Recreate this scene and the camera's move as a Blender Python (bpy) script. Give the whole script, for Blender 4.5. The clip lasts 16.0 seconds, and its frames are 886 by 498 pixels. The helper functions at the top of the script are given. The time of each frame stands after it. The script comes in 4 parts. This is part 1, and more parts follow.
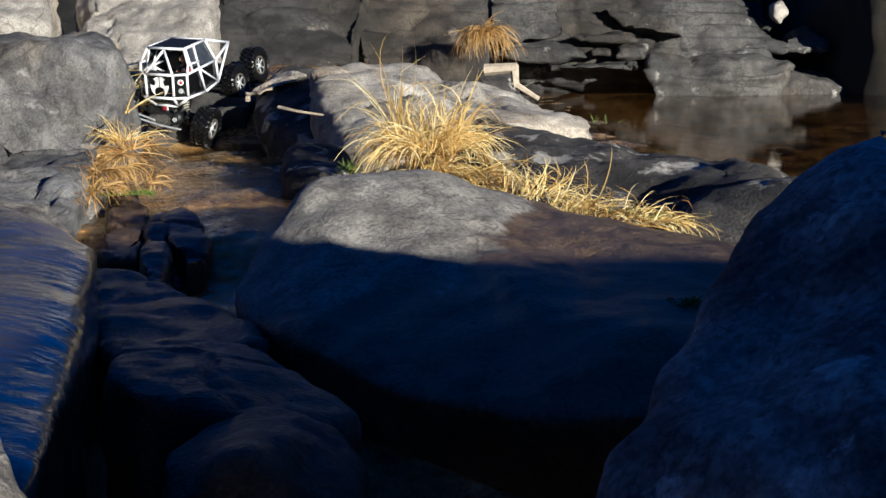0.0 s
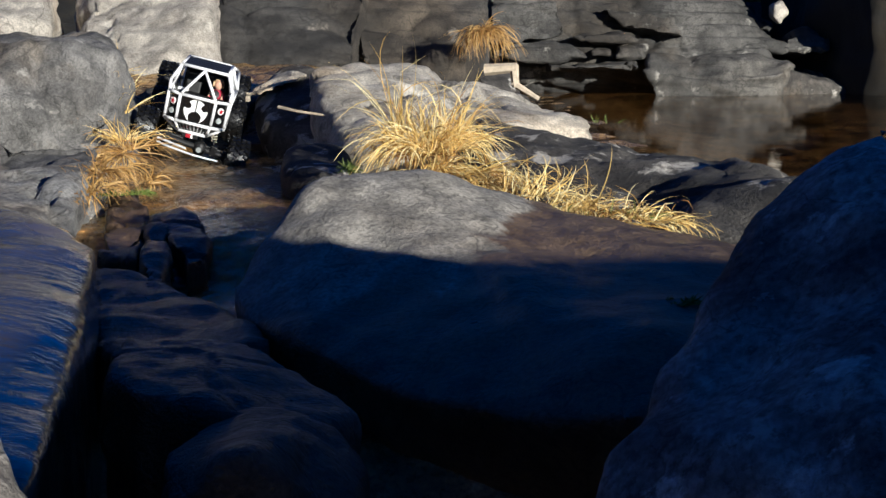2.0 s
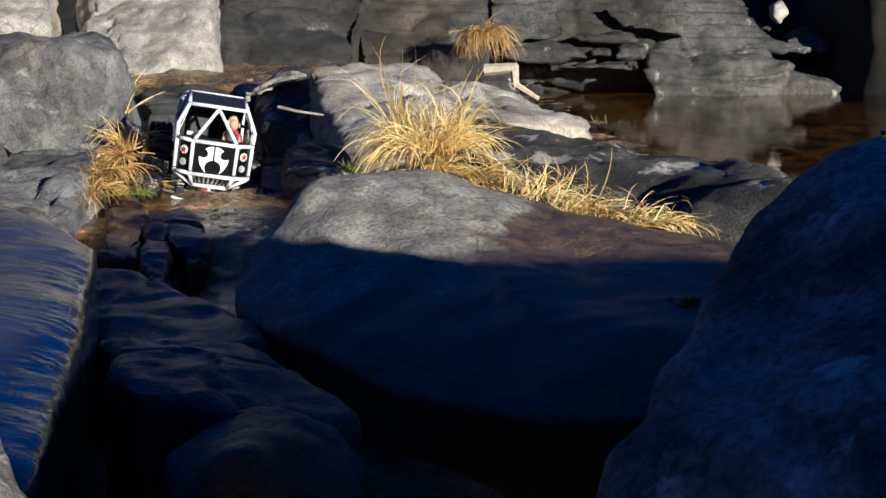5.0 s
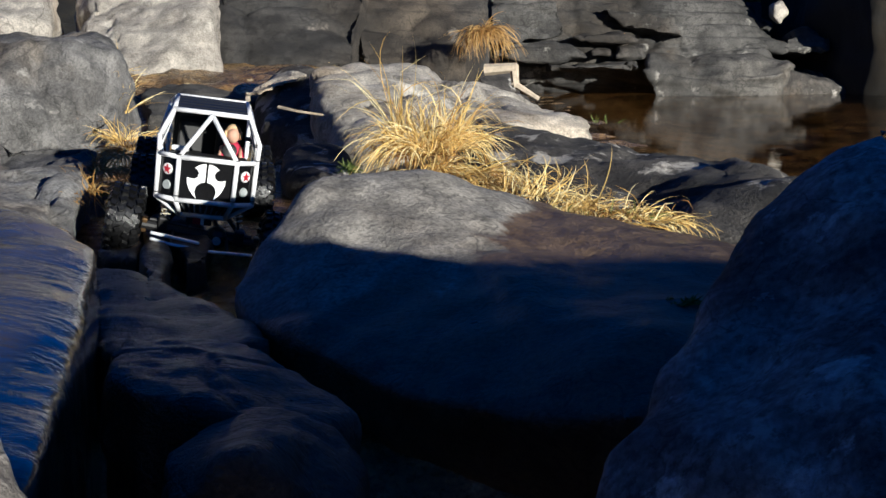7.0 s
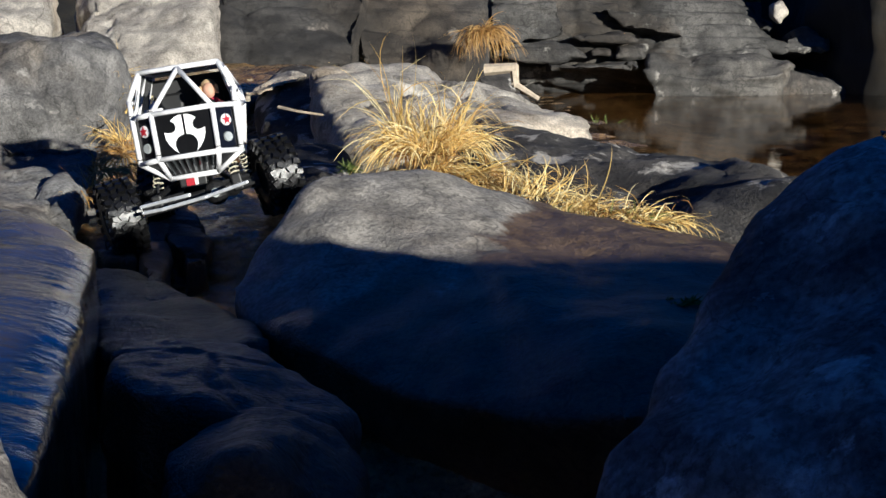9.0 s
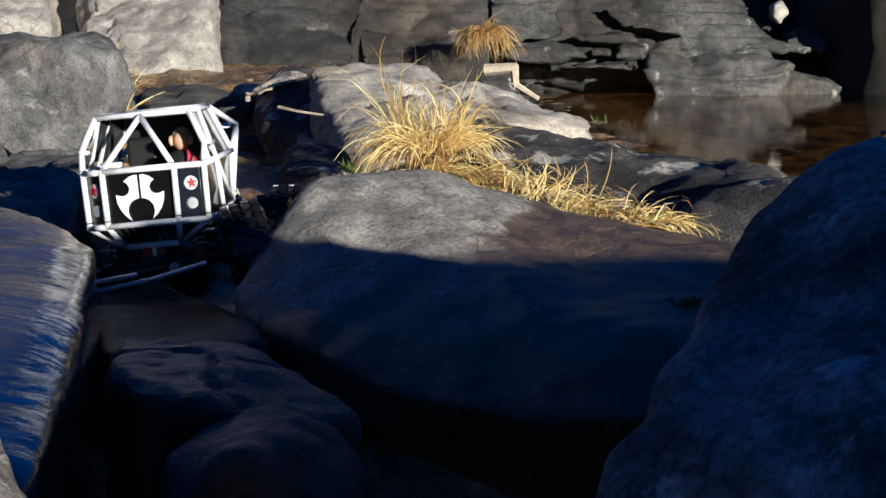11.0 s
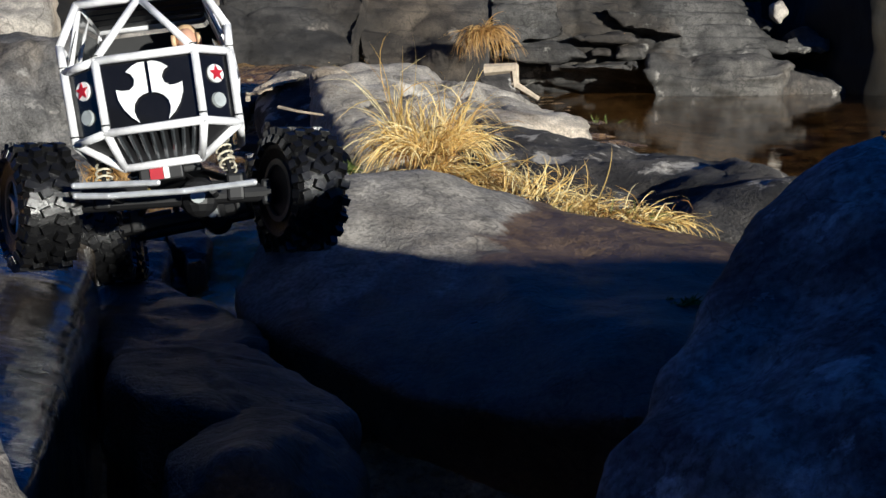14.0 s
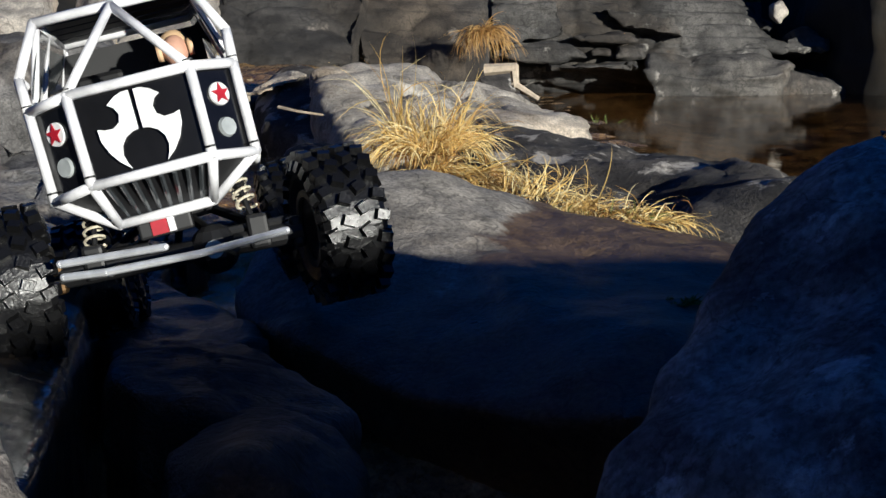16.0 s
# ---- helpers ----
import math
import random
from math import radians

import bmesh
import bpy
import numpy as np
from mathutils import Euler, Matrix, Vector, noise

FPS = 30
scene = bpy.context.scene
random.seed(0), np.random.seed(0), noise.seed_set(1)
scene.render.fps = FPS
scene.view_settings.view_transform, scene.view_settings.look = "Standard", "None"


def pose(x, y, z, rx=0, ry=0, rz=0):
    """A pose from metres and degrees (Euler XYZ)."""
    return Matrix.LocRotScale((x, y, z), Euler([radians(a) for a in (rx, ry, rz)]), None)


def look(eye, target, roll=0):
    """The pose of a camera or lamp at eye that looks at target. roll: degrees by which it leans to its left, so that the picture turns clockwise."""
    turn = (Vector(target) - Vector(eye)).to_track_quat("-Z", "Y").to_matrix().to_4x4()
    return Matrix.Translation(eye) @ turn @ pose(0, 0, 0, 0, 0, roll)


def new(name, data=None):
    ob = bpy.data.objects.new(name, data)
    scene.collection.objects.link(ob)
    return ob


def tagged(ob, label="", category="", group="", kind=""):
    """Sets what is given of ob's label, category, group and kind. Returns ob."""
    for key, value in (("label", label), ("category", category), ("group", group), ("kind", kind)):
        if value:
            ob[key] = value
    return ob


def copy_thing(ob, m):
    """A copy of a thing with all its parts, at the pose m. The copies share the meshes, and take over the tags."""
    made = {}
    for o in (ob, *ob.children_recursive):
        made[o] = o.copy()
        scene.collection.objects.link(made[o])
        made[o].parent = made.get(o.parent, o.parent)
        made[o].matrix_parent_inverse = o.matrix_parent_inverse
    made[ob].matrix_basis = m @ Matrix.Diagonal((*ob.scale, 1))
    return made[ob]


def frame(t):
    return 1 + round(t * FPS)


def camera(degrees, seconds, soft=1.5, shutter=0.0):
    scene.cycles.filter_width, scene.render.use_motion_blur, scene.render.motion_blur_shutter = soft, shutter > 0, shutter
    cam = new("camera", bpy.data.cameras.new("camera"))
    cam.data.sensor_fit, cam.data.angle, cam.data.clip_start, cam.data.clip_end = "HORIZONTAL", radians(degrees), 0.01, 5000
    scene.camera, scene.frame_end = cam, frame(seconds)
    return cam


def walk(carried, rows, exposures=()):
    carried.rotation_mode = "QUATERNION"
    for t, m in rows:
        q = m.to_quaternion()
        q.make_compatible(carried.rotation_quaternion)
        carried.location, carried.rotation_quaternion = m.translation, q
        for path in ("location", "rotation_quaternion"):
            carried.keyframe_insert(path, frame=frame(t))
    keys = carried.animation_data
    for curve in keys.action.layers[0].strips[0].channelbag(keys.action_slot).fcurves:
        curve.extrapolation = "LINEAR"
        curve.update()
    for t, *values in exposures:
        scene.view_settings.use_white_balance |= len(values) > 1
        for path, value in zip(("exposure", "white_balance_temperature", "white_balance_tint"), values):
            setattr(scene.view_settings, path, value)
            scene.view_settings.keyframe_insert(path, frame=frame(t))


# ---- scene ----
cam = camera(40, 16.0, soft=1.5)
EYE = pose(0, 0, 0.32, 80, 0, 0)
walk(cam, [(0.0, EYE), (16.0, EYE)], exposures=[(0.0, 0.62, 4950, 10), (9.0, 0.60, 4950, 10), (13.0, 0.52, 4950, 10), (16.0, 0.34, 4950, 10)])

# ---------------------------------------------------------------- light
SUN_DIR = Vector((-0.56, 0.80, -0.19)).normalized()      # the way the sunlight travels
world = bpy.data.worlds.new("sky")
world.use_nodes = True
scene.world = world
wn = world.node_tree
sky = wn.nodes.new("ShaderNodeTexSky")
sky.sky_type, sky.sun_disc = "NISHITA", False
sky.air_density, sky.dust_density, sky.ozone_density = 1.0, 0.0, 10.0
sky.sun_elevation = math.asin(-SUN_DIR.z)
sky.sun_rotation = math.atan2(-SUN_DIR.x, -SUN_DIR.y)
wn.links.new(sky.outputs[0], wn.nodes["Background"].inputs[0])
wn.nodes["Background"].inputs[1].default_value = 0.036
sun_data = bpy.data.lights.new("sun", "SUN")
sun_data.energy, sun_data.angle, sun_data.color = 5.6, radians(0.9), (1.0, 0.82, 0.55)
sun = new("sun", sun_data)
sun.matrix_basis = look((3, -6, 4), Vector((3, -6, 4)) + SUN_DIR)


# ---------------------------------------------------------------- node helpers
def node(nt, kind, **inputs):
    n = nt.nodes.new(kind)
    for key, value in inputs.items():
        sock = n.inputs[key.replace("_", " ")]
        if hasattr(value, "is_output"):
            nt.links.new(value, sock)
        else:
            sock.default_value = value
    return n


def noise_tex(nt, co, scale, detail=5.0, rough=0.55, distort=0.0):
    return node(nt, "ShaderNodeTexNoise", Vector=co, Scale=scale, Detail=detail, Roughness=rough, Distortion=distort).outputs["Fac"]


def ramp(nt, fac, *stops):
    n = nt.nodes.new("ShaderNodeValToRGB")
    nt.links.new(fac, n.inputs[0])
    e = n.color_ramp.elements
    while len(e) < len(stops):
        e.new(0.5)
    for item, (at, col) in zip(e, stops):
        item.position = at
        item.color = (*col, 1) if isinstance(col, tuple) else (col, col, col, 1)
    return n.outputs["Color"]


def mixed(nt, fac, a, b, mode="MIX"):
    n = nt.nodes.new("ShaderNodeMix")
    n.data_type, n.blend_type = "RGBA", mode
    for key, value in ((0, fac), (6, a), (7, b)):
        if hasattr(value, "is_output"):
            nt.links.new(value, n.inputs[key])
        else:
            n.inputs[key].default_value = value if key == 0 else (*value, 1)
    return n.outputs[2]


def shader(name):
    m = bpy.data.materials.new(name)
    m.use_nodes = True
    nt = m.node_tree
    bsdf = nt.nodes["Principled BSDF"]
    co = nt.nodes.new("ShaderNodeTexCoord").outputs["Object"]
    return m, nt, bsdf, co


def bump(nt, bsdf, height, strength, distance):
    n = node(nt, "ShaderNodeBump", Height=height, Strength=strength, Distance=distance)
    nt.links.new(n.outputs[0], bsdf.inputs["Normal"])
    return n


def plain(name, colour, rough=0.5, metal=0.0, grain=0.0, coat=0.0):
    m, nt, b, co = shader(name)
    b.inputs["Roughness"].default_value = rough
    b.inputs["Metallic"].default_value = metal
    b.inputs["Coat Weight"].default_value = coat
    f = noise_tex(nt, co, 60.0, 6)
    dark = tuple(c * 0.72 for c in colour)
    nt.links.new(ramp(nt, f, (0.35, dark), (0.6, colour)), b.inputs["Base Color"])
    if grain:
        bump(nt, b, noise_tex(nt, co, 400.0, 3), grain, 0.001)
    return m


def stone(name, light, dark, lichen=None, size=1.0, wet=0.0, lichen_at=0.62, strata=0.0, rough=0.85, wet_line=None, relief=1.0, stains=0.75, ochre=0.5):
    """Gneiss and granite: mottled at two scales, with veins, specks, lichen and, low down by the water, a wet line."""
    m, nt, b, co = shader(name)
    big = noise_tex(nt, co, 3.2 / size, 6, 0.60)
    mid = noise_tex(nt, co, 20.0 / size, 7, 0.62)
    fine = noise_tex(nt, co, 190.0, 5, 0.65)
    col = ramp(nt, big, (0.34, dark), (0.60, light))
    col = mixed(nt, 0.70, col, ramp(nt, mid, (0.36, 0.30), (0.62, 1.0)), "MULTIPLY")
    col = mixed(nt, 0.65, col, ramp(nt, fine, (0.36, 0.30), (0.60, 1.0)), "MULTIPLY")
    warm = noise_tex(nt, co, 1.7 / size, 6, 0.62)
    col = mixed(nt, ramp(nt, warm, (0.50, 0.0), (0.62, ochre)), col, mixed(nt, 1.0, col, (1.0, 0.74, 0.42), "MULTIPLY"))
    stain = noise_tex(nt, co, 2.6 / size, 9, 0.68, 0.25)
    col = mixed(nt, ramp(nt, stain, (0.50, 0.0), (0.55, stains)), col, mixed(nt, 1.0, col, (0.36, 0.35, 0.36), "MULTIPLY"))
    specks = noise_tex(nt, co, 60.0 / size, 6, 0.7)
    col = mixed(nt, ramp(nt, specks, (0.55, 0.0), (0.61, stains * 0.85)), col, mixed(nt, 1.0, col, (0.34, 0.33, 0.32), "MULTIPLY"))
    if lichen:
        spots = noise_tex(nt, co, 9.0 / size, 9, 0.66)
        col = mixed(nt, ramp(nt, spots, (lichen_at, 0.0), (lichen_at + 0.06, 0.80)), col, mixed(nt, 0.5, lichen, ramp(nt, fine, (0.36, 0.35), (0.6, 1.0)), "MULTIPLY"))
    vor = node(nt, "ShaderNodeTexVoronoi", Vector=co, Scale=3.4 / size)
    vor.feature = "DISTANCE_TO_EDGE"
    warp = node(nt, "ShaderNodeVectorMath", )
    warp.operation = "ADD"
    ntex = node(nt, "ShaderNodeTexNoise", Vector=co, Scale=7.0 / size, Detail=4.0)
    scl = nt.nodes.new("ShaderNodeVectorMath")
    scl.operation = "SCALE"
    nt.links.new(ntex.outputs["Color"], scl.inputs[0])
    scl.inputs["Scale"].default_value = 0.35 * size
    nt.links.new(co, warp.inputs[0])
    nt.links.new(scl.outputs[0], warp.inputs[1])
    nt.links.new(warp.outputs[0], vor.inputs["Vector"])
    crack = ramp(nt, vor.outputs["Distance"], (0.0, 0.0), (0.014, 1.0))
    col = mixed(nt, 0.45, col, crack, "MULTIPLY")
    rgh = ramp(nt, mid, (0.3, rough - 0.12), (0.7, min(rough + 0.08, 1.0)))
    if wet > 0:
        edge = noise_tex(nt, co, 5.0 / size, 7, 0.65, 0.6)
        if wet_line is None:
            mask = ramp(nt, edge, (0.62 - wet * 0.5, 0.0), (0.66 - wet * 0.5, 1.0))
        else:
            xyz = node(nt, "ShaderNodeSeparateXYZ", Vector=co)
            ma = nt.nodes.new("ShaderNodeMath")
            ma.operation = "MULTIPLY_ADD"
            nt.links.new(edge, ma.inputs[0])
            ma.inputs[1].default_value = 0.09
            tip = nt.nodes.new("ShaderNodeMath")
            tip.operation = "MULTIPLY_ADD"
            nt.links.new(xyz.outputs["X"], tip.inputs[0])
            tip.inputs[1].default_value = -0.25
            nt.links.new(xyz.outputs["Z"], tip.inputs[2])
            nt.links.new(tip.outputs[0], ma.inputs[2])
            mask = ramp(nt, ma.outputs[0], (wet_line + 0.04, 1.0), (wet_line + 0.046, 0.0))
        col = mixed(nt, mask, col, mixed(nt, 1.0, col, (0.50, 0.375, 0.26), "MULTIPLY"))
        rgh = mixed(nt, mask, rgh, mixed(nt, 0.5, (0.22, 0.22, 0.22), mid))
    nt.links.new(col, b.inputs["Base Color"])
    nt.links.new(rgh, b.inputs["Roughness"])
    h = mixed(nt, 0.5, mid, fine)
    h = mixed(nt, 0.12, h, crack, "MULTIPLY")
    if strata:
        mp = nt.nodes.new("ShaderNodeMapping")
        mp.inputs["Scale"].default_value = (1.0, 1.0, 13.0)
        mp.inputs["Rotation"].default_value = (0.1, 0.12, 0)
        nt.links.new(co, mp.inputs[0])
        bands = noise_tex(nt, mp.outputs[0], 2.0, 6, 0.7, 0.3)
        h = mixed(nt, strata * 0.6, h, bands)
        seam = ramp(nt, bands, (0.36, 0.25), (0.44, 1.0), (0.60, 1.0), (0.66, 0.55))
        col = mixed(nt, strata, col, seam, "MULTIPLY")
        nt.links.new(col, b.inputs["Base Color"])
    bump(nt, b, h, 0.85, 0.014 * size * relief)
    return m


PALE = stone("pale_granite", (0.88, 0.80, 0.68), (0.60, 0.54, 0.46), (0.86, 0.80, 0.70), 1.6, lichen_at=0.58, stains=0.45)
GREY = stone("grey_granite", (0.32, 0.305, 0.29), (0.16, 0.155, 0.15), (0.42, 0.40, 0.37), 1.0, lichen_at=0.60, stains=0.5)
# Greyer gneiss: the low left rock's shade is put into this colour.
SHADE_GREY = stone("shade_grey_gneiss", (0.36, 0.35, 0.34), (0.17, 0.165, 0.16), (0.44, 0.42, 0.40), 1.0, strata=0.3, lichen_at=0.66)
# Brown and ledge gneiss darkened: the far bank's shade is in their colour.
BROWN = stone("shade_dark_brown_gneiss", (0.14, 0.13, 0.118), (0.045, 0.043, 0.042), (0.34, 0.30, 0.25), 1.8, strata=0.5, lichen_at=0.66)
LEDGE = stone("shade_dark_layered_gneiss", (0.15, 0.142, 0.132), (0.042, 0.041, 0.04), (0.42, 0.40, 0.36), 1.6, strata=0.75, lichen_at=0.62)
BOULDER = stone("smooth_boulder", (0.50, 0.465, 0.41), (0.32, 0.295, 0.26), (0.52, 0.50, 0.45), 0.8, wet=1.0, wet_line=0.066, lichen_at=0.70, relief=0.5, stains=0.35, ochre=0.2)
RIDGE = stone("dark_ridge_stone", (0.15, 0.135, 0.12), (0.045, 0.042, 0.038), (0.62, 0.58, 0.52), 1.0, lichen_at=0.545)
WET = stone("wet_stone", (0.34, 0.30, 0.26), (0.13, 0.115, 0.10), None, 0.6, wet=0.8, rough=0.42)
BED = stone("stream_bed_stone", (0.62, 0.40, 0.16), (0.20, 0.13, 0.055), (0.80, 0.62, 0.34), 0.35, lichen_at=0.60, rough=0.30)
LEDGE_PALE = stone("pale_ledge_gneiss", (0.20, 0.185, 0.165), (0.07, 0.067, 0.063), (0.40, 0.375, 0.34), 1.6, strata=0.5, lichen_at=0.60)
NEAR = stone("speckled_boulder", (0.58, 0.56, 0.53), (0.13, 0.125, 0.12), (0.80, 0.78, 0.74), 0.42, lichen_at=0.60, relief=1.2, ochre=0.0)


def film(name):
    """Dark stone under a thin sheet of running water: streaked ripples, glossy."""
    m, nt, b, co = shader(name)
    mp = nt.nodes.new("ShaderNodeMapping")
    mp.inputs["Rotation"].default_value = (0, 0, -0.5)
    mp.inputs["Scale"].default_value = (24.0, 52.0, 26.0)
    nt.links.new(co, mp.inputs[0])
    streak = noise_tex(nt, mp.outputs[0], 1.0, 5, 0.6, 0.8)
    big = noise_tex(nt, co, 7.0, 5, 0.6, 0.5)
    col = ramp(nt, big, (0.3, (0.035, 0.030, 0.026)), (0.55, (0.085, 0.068, 0.05)), (0.72, (0.16, 0.115, 0.06)))
    nt.links.new(col, b.inputs["Base Color"])
    nt.links.new(ramp(nt, big, (0.35, 0.10), (0.7, 0.32)), b.inputs["Roughness"])
    b.inputs["Coat Weight"].default_value = 1.0
    b.inputs["Coat Roughness"].default_value = 0.05
    b.inputs["Coat IOR"].default_value = 1.55
    n = bump(nt, b, mixed(nt, 0.30, streak, big), 1.0, 0.0026)
    nt.links.new(n.outputs[0], b.inputs["Coat Normal"])
    return m


FILM = film("wet_stone_under_running_water")


# ---------------------------------------------------------------- mesh helpers
def smooth(ob, on=True):
    me = ob.data
    me.polygons.foreach_set("use_smooth", [on] * len(me.polygons))
    me.update()


def as_mesh(name, bm, material):
    me = bpy.data.meshes.new(name)
    bm.to_mesh(me)
    bm.free()
    me.materials.append(material)
    return me


def part(name, bm, material, parent, label=""):
    ob = new(name, as_mesh(name, bm, material))
    ob.parent = parent
    if label:
        tagged(ob, label)
    return ob


def fbm(pts, scale, octaves=3, seed=0.0):
    out = np.zeros(len(pts))
    for k in range(octaves):
        s = scale * 2.1 ** k
        out += np.array([noise.noise(Vector((x * s + seed, y * s - seed, z * s + 3.7 * seed))) for x, y, z in pts]) * 0.5 ** k
    return out


def rock(name, corners, material, label, base=-0.12, voxel=0.02, soften=4, rough=0.02, scale=5.0, steps=0.0, layers=0.08, seed=0.0, group="rocks of the stream bank", category="rock", flare=1.0, chips=0.0):
    """A worn rock: hulls over the given corner stones, rounded off, then broken up by noise; steps cuts bedding layers."""
    hulls = corners if isinstance(corners[0], list) else [corners]
    bm = bmesh.new()
    for pts in hulls:
        cx = sum(p[0] for p in pts) / len(pts)
        cy = sum(p[1] for p in pts) / len(pts)
        vs = [bm.verts.new(p) for p in pts]
        if base is not None:
            vs += [bm.verts.new((cx + (p[0] - cx) * flare, cy + (p[1] - cy) * flare, base)) for p in pts]
        got = bmesh.ops.convex_hull(bm, input=vs)
        dead = [g for g in got["geom_interior"] + got["geom_unused"] if isinstance(g, bmesh.types.BMVert)]
        bmesh.ops.delete(bm, geom=list(set(dead)), context="VERTS")
    ob = new(name, as_mesh(name, bm, material))
    mod = ob.modifiers.new("remesh", "REMESH")
    mod.mode, mod.voxel_size = "VOXEL", voxel
    if soften:
        sm = ob.modifiers.new("soften", "SMOOTH")
        sm.iterations, sm.factor = soften, 0.5
    bpy.context.view_layer.update()
    me = bpy.data.meshes.new_from_object(ob.evaluated_get(bpy.context.evaluated_depsgraph_get()))
    ob.modifiers.clear()
    me.name = name
    n = len(me.vertices)
    co = np.empty(n * 3)
    no = np.empty(n * 3)
    me.vertices.foreach_get("co", co)
    me.vertices.foreach_get("normal", no)
    co, no = co.reshape(-1, 3), no.reshape(-1, 3)
    d = fbm(co, scale, 4, seed) * rough
    if chips:
        # joints and broken facets: each warped cell stands a little proud or sunk, with a groove along its rim
        warp = co + 0.25 / scale * np.stack([fbm(co, scale * 1.3, 2, seed + k) for k in (1, 2, 3)], 1)
        for k, v in enumerate(warp):
            dist, where = noise.voronoi(Vector(v * scale * 0.62 + seed))
            tone = noise.cell(where[0] * 7.3)
            rim = dist[1] - dist[0]
            d[k] += chips * ((tone - 0.5) * 0.9 - (0.7 * math.exp(-(rim / 0.05) ** 2)))
    if steps:
        h = co[:, 2] + 0.10 * co[:, 0] + 0.05 * co[:, 1] + fbm(co, 1.5, 2, seed + 9) * layers * 0.5
        ph = (h / layers) % 1.0
        which = np.floor(h / layers)
        d += steps * (np.sin(which * 12.9898 + seed) * 0.6 - np.exp(-((ph - 0.5) / 0.12) ** 2) * 0.9)
    co = co + no * d[:, None]
    me.vertices.foreach_set("co", co.ravel())
    me.materials.clear()
    me.materials.append(material)
    me.update()
    ob.data = me
    smooth(ob)
    return tagged(ob, label, category, group)


# ---------------------------------------------------------------- ground and water
def sheet(name, x0, x1, y0, y1, nx, ny, height, material):
    xs, ys = np.linspace(x0, x1, nx), np.linspace(y0, y1, ny)
    verts = [(x, y, height(x, y)) for y in ys for x in xs]
    faces = [(j * nx + i, j * nx + i + 1, (j + 1) * nx + i + 1, (j + 1) * nx + i) for j in range(ny - 1) for i in range(nx - 1)]
    me = bpy.data.meshes.new(name)
    me.from_pydata(verts, [], faces)
    me.materials.append(material)
    ob = new(name, me)
    smooth(ob)
    return ob


def ease(a, b, v):
    t = min(max((v - a) / (b - a), 0.0), 1.0)
    return t * t * (3 - 2 * t)


def bed_height(x, y):
    """The stream bed, with banks that rise on all sides and a wooded slope behind the far ledges."""
    z = -0.008 + 0.020 * noise.noise((x * 5, y * 5, 0.3)) + 0.014 * noise.noise((x * 19, y * 11, 1.3)) + 0.006 * noise.noise((x * 47, y * 30, 2.3))
    z -= 0.065 * ease(2.05, 1.75, y)
    z -= 0.22 * ease(1.15, 0.8, y)
    z -= 0.25 * ease(0.55, 1.0, x) * ease(8.0, 7.0, y)
    z += 0.20 * ease(3.35, 4.1, y) * ease(0.1, -0.6, x)
    z += 2.6 * ease(7.8, 14.0, y + 0.25 * x * (x < 0)) + 5.0 * ease(12.0, 40.0, y)
    z += 1.2 * ease(2.2, 6.0, abs(x)) * ease(-1.0, 1.5, y)
    z += 0.02 * noise.noise((x * 0.9, y * 0.9, 4.0)) * ease(4, 8, abs(y))
    return z


# Leaf litter kept near black: shade of slope and pool's end put in colour.
SHADE_DARK = stone("shade_dark_litter_and_rock", (0.035, 0.028, 0.016), (0.012, 0.011, 0.008), (0.07, 0.05, 0.02), 1.5, lichen_at=0.66)
ground = tagged(sheet("ground", -60, 60, -60, 80, 2, 2, lambda x, y: -0.50, SHADE_DARK), "dark earth under stream and woods", "ground", kind="structure")
bed = tagged(sheet("stream_bed", -9, 9, -3, 8.2, 620, 560, bed_height, BED), "brown pebbly stream bed rising into the banks", "stream bed", kind="structure")

slope = tagged(sheet("forest_slope", -14, 14, 8.2, 26, 90, 70, lambda x, y: bed_height(x, y) + 0.15 * noise.noise((x, y, 2.0)) * ease(8.2, 9.0, y), SHADE_DARK), "wooded slope behind the ledges, coloured dark for shade", "slope", kind="structure")


def water_material(name, scale, strength, tint, ior=1.33):
    m, nt, b, co = shader(name)
    b.inputs["Base Color"].default_value = (*tint, 1)
    b.inputs["Roughness"].default_value = 0.02
    b.inputs["IOR"].default_value = ior
    b.inputs["Transmission Weight"].default_value = 1.0
    h = mixed(nt, 0.5, noise_tex(nt, co, scale, 4, 0.6, 0.6), noise_tex(nt, co, scale * 0.23, 2))
    bump(nt, b, h, strength, 0.01)
    return m


def stream_level(x, y):
    """The running surface: it drops over the stones of the water step, and ripples most below it."""
    z = -0.048 * ease(2.0, 1.72, y)
    quick = 0.35 + 0.65 * ease(2.5, 2.1, y)
    return z + quick * (0.0050 * noise.noise((x * 26, y * 15, 5.0)) + 0.0026 * noise.noise((x * 60, y * 38, 7.0)))


STREAM = water_material("stream_water", 60.0, 0.5, (0.95, 0.80, 0.52), 1.16)
POOL = water_material("pool_water", 16.0, 0.08, (0.05, 0.034, 0.016), 1.09)
stream = tagged(sheet("water_stream", -1.6, -0.05, 1.12, 4.6, 260, 420, stream_level, STREAM), "shallow clear brown stream water with ripples", "water", kind="structure")
pool = tagged(sheet("water_pool", -0.05, 6.0, 1.12, 8.6, 2, 2, lambda x, y: 0.0, POOL), "still dark pool reflecting the bank", "water", kind="structure")
stream.visible_shadow = pool.visible_shadow = False

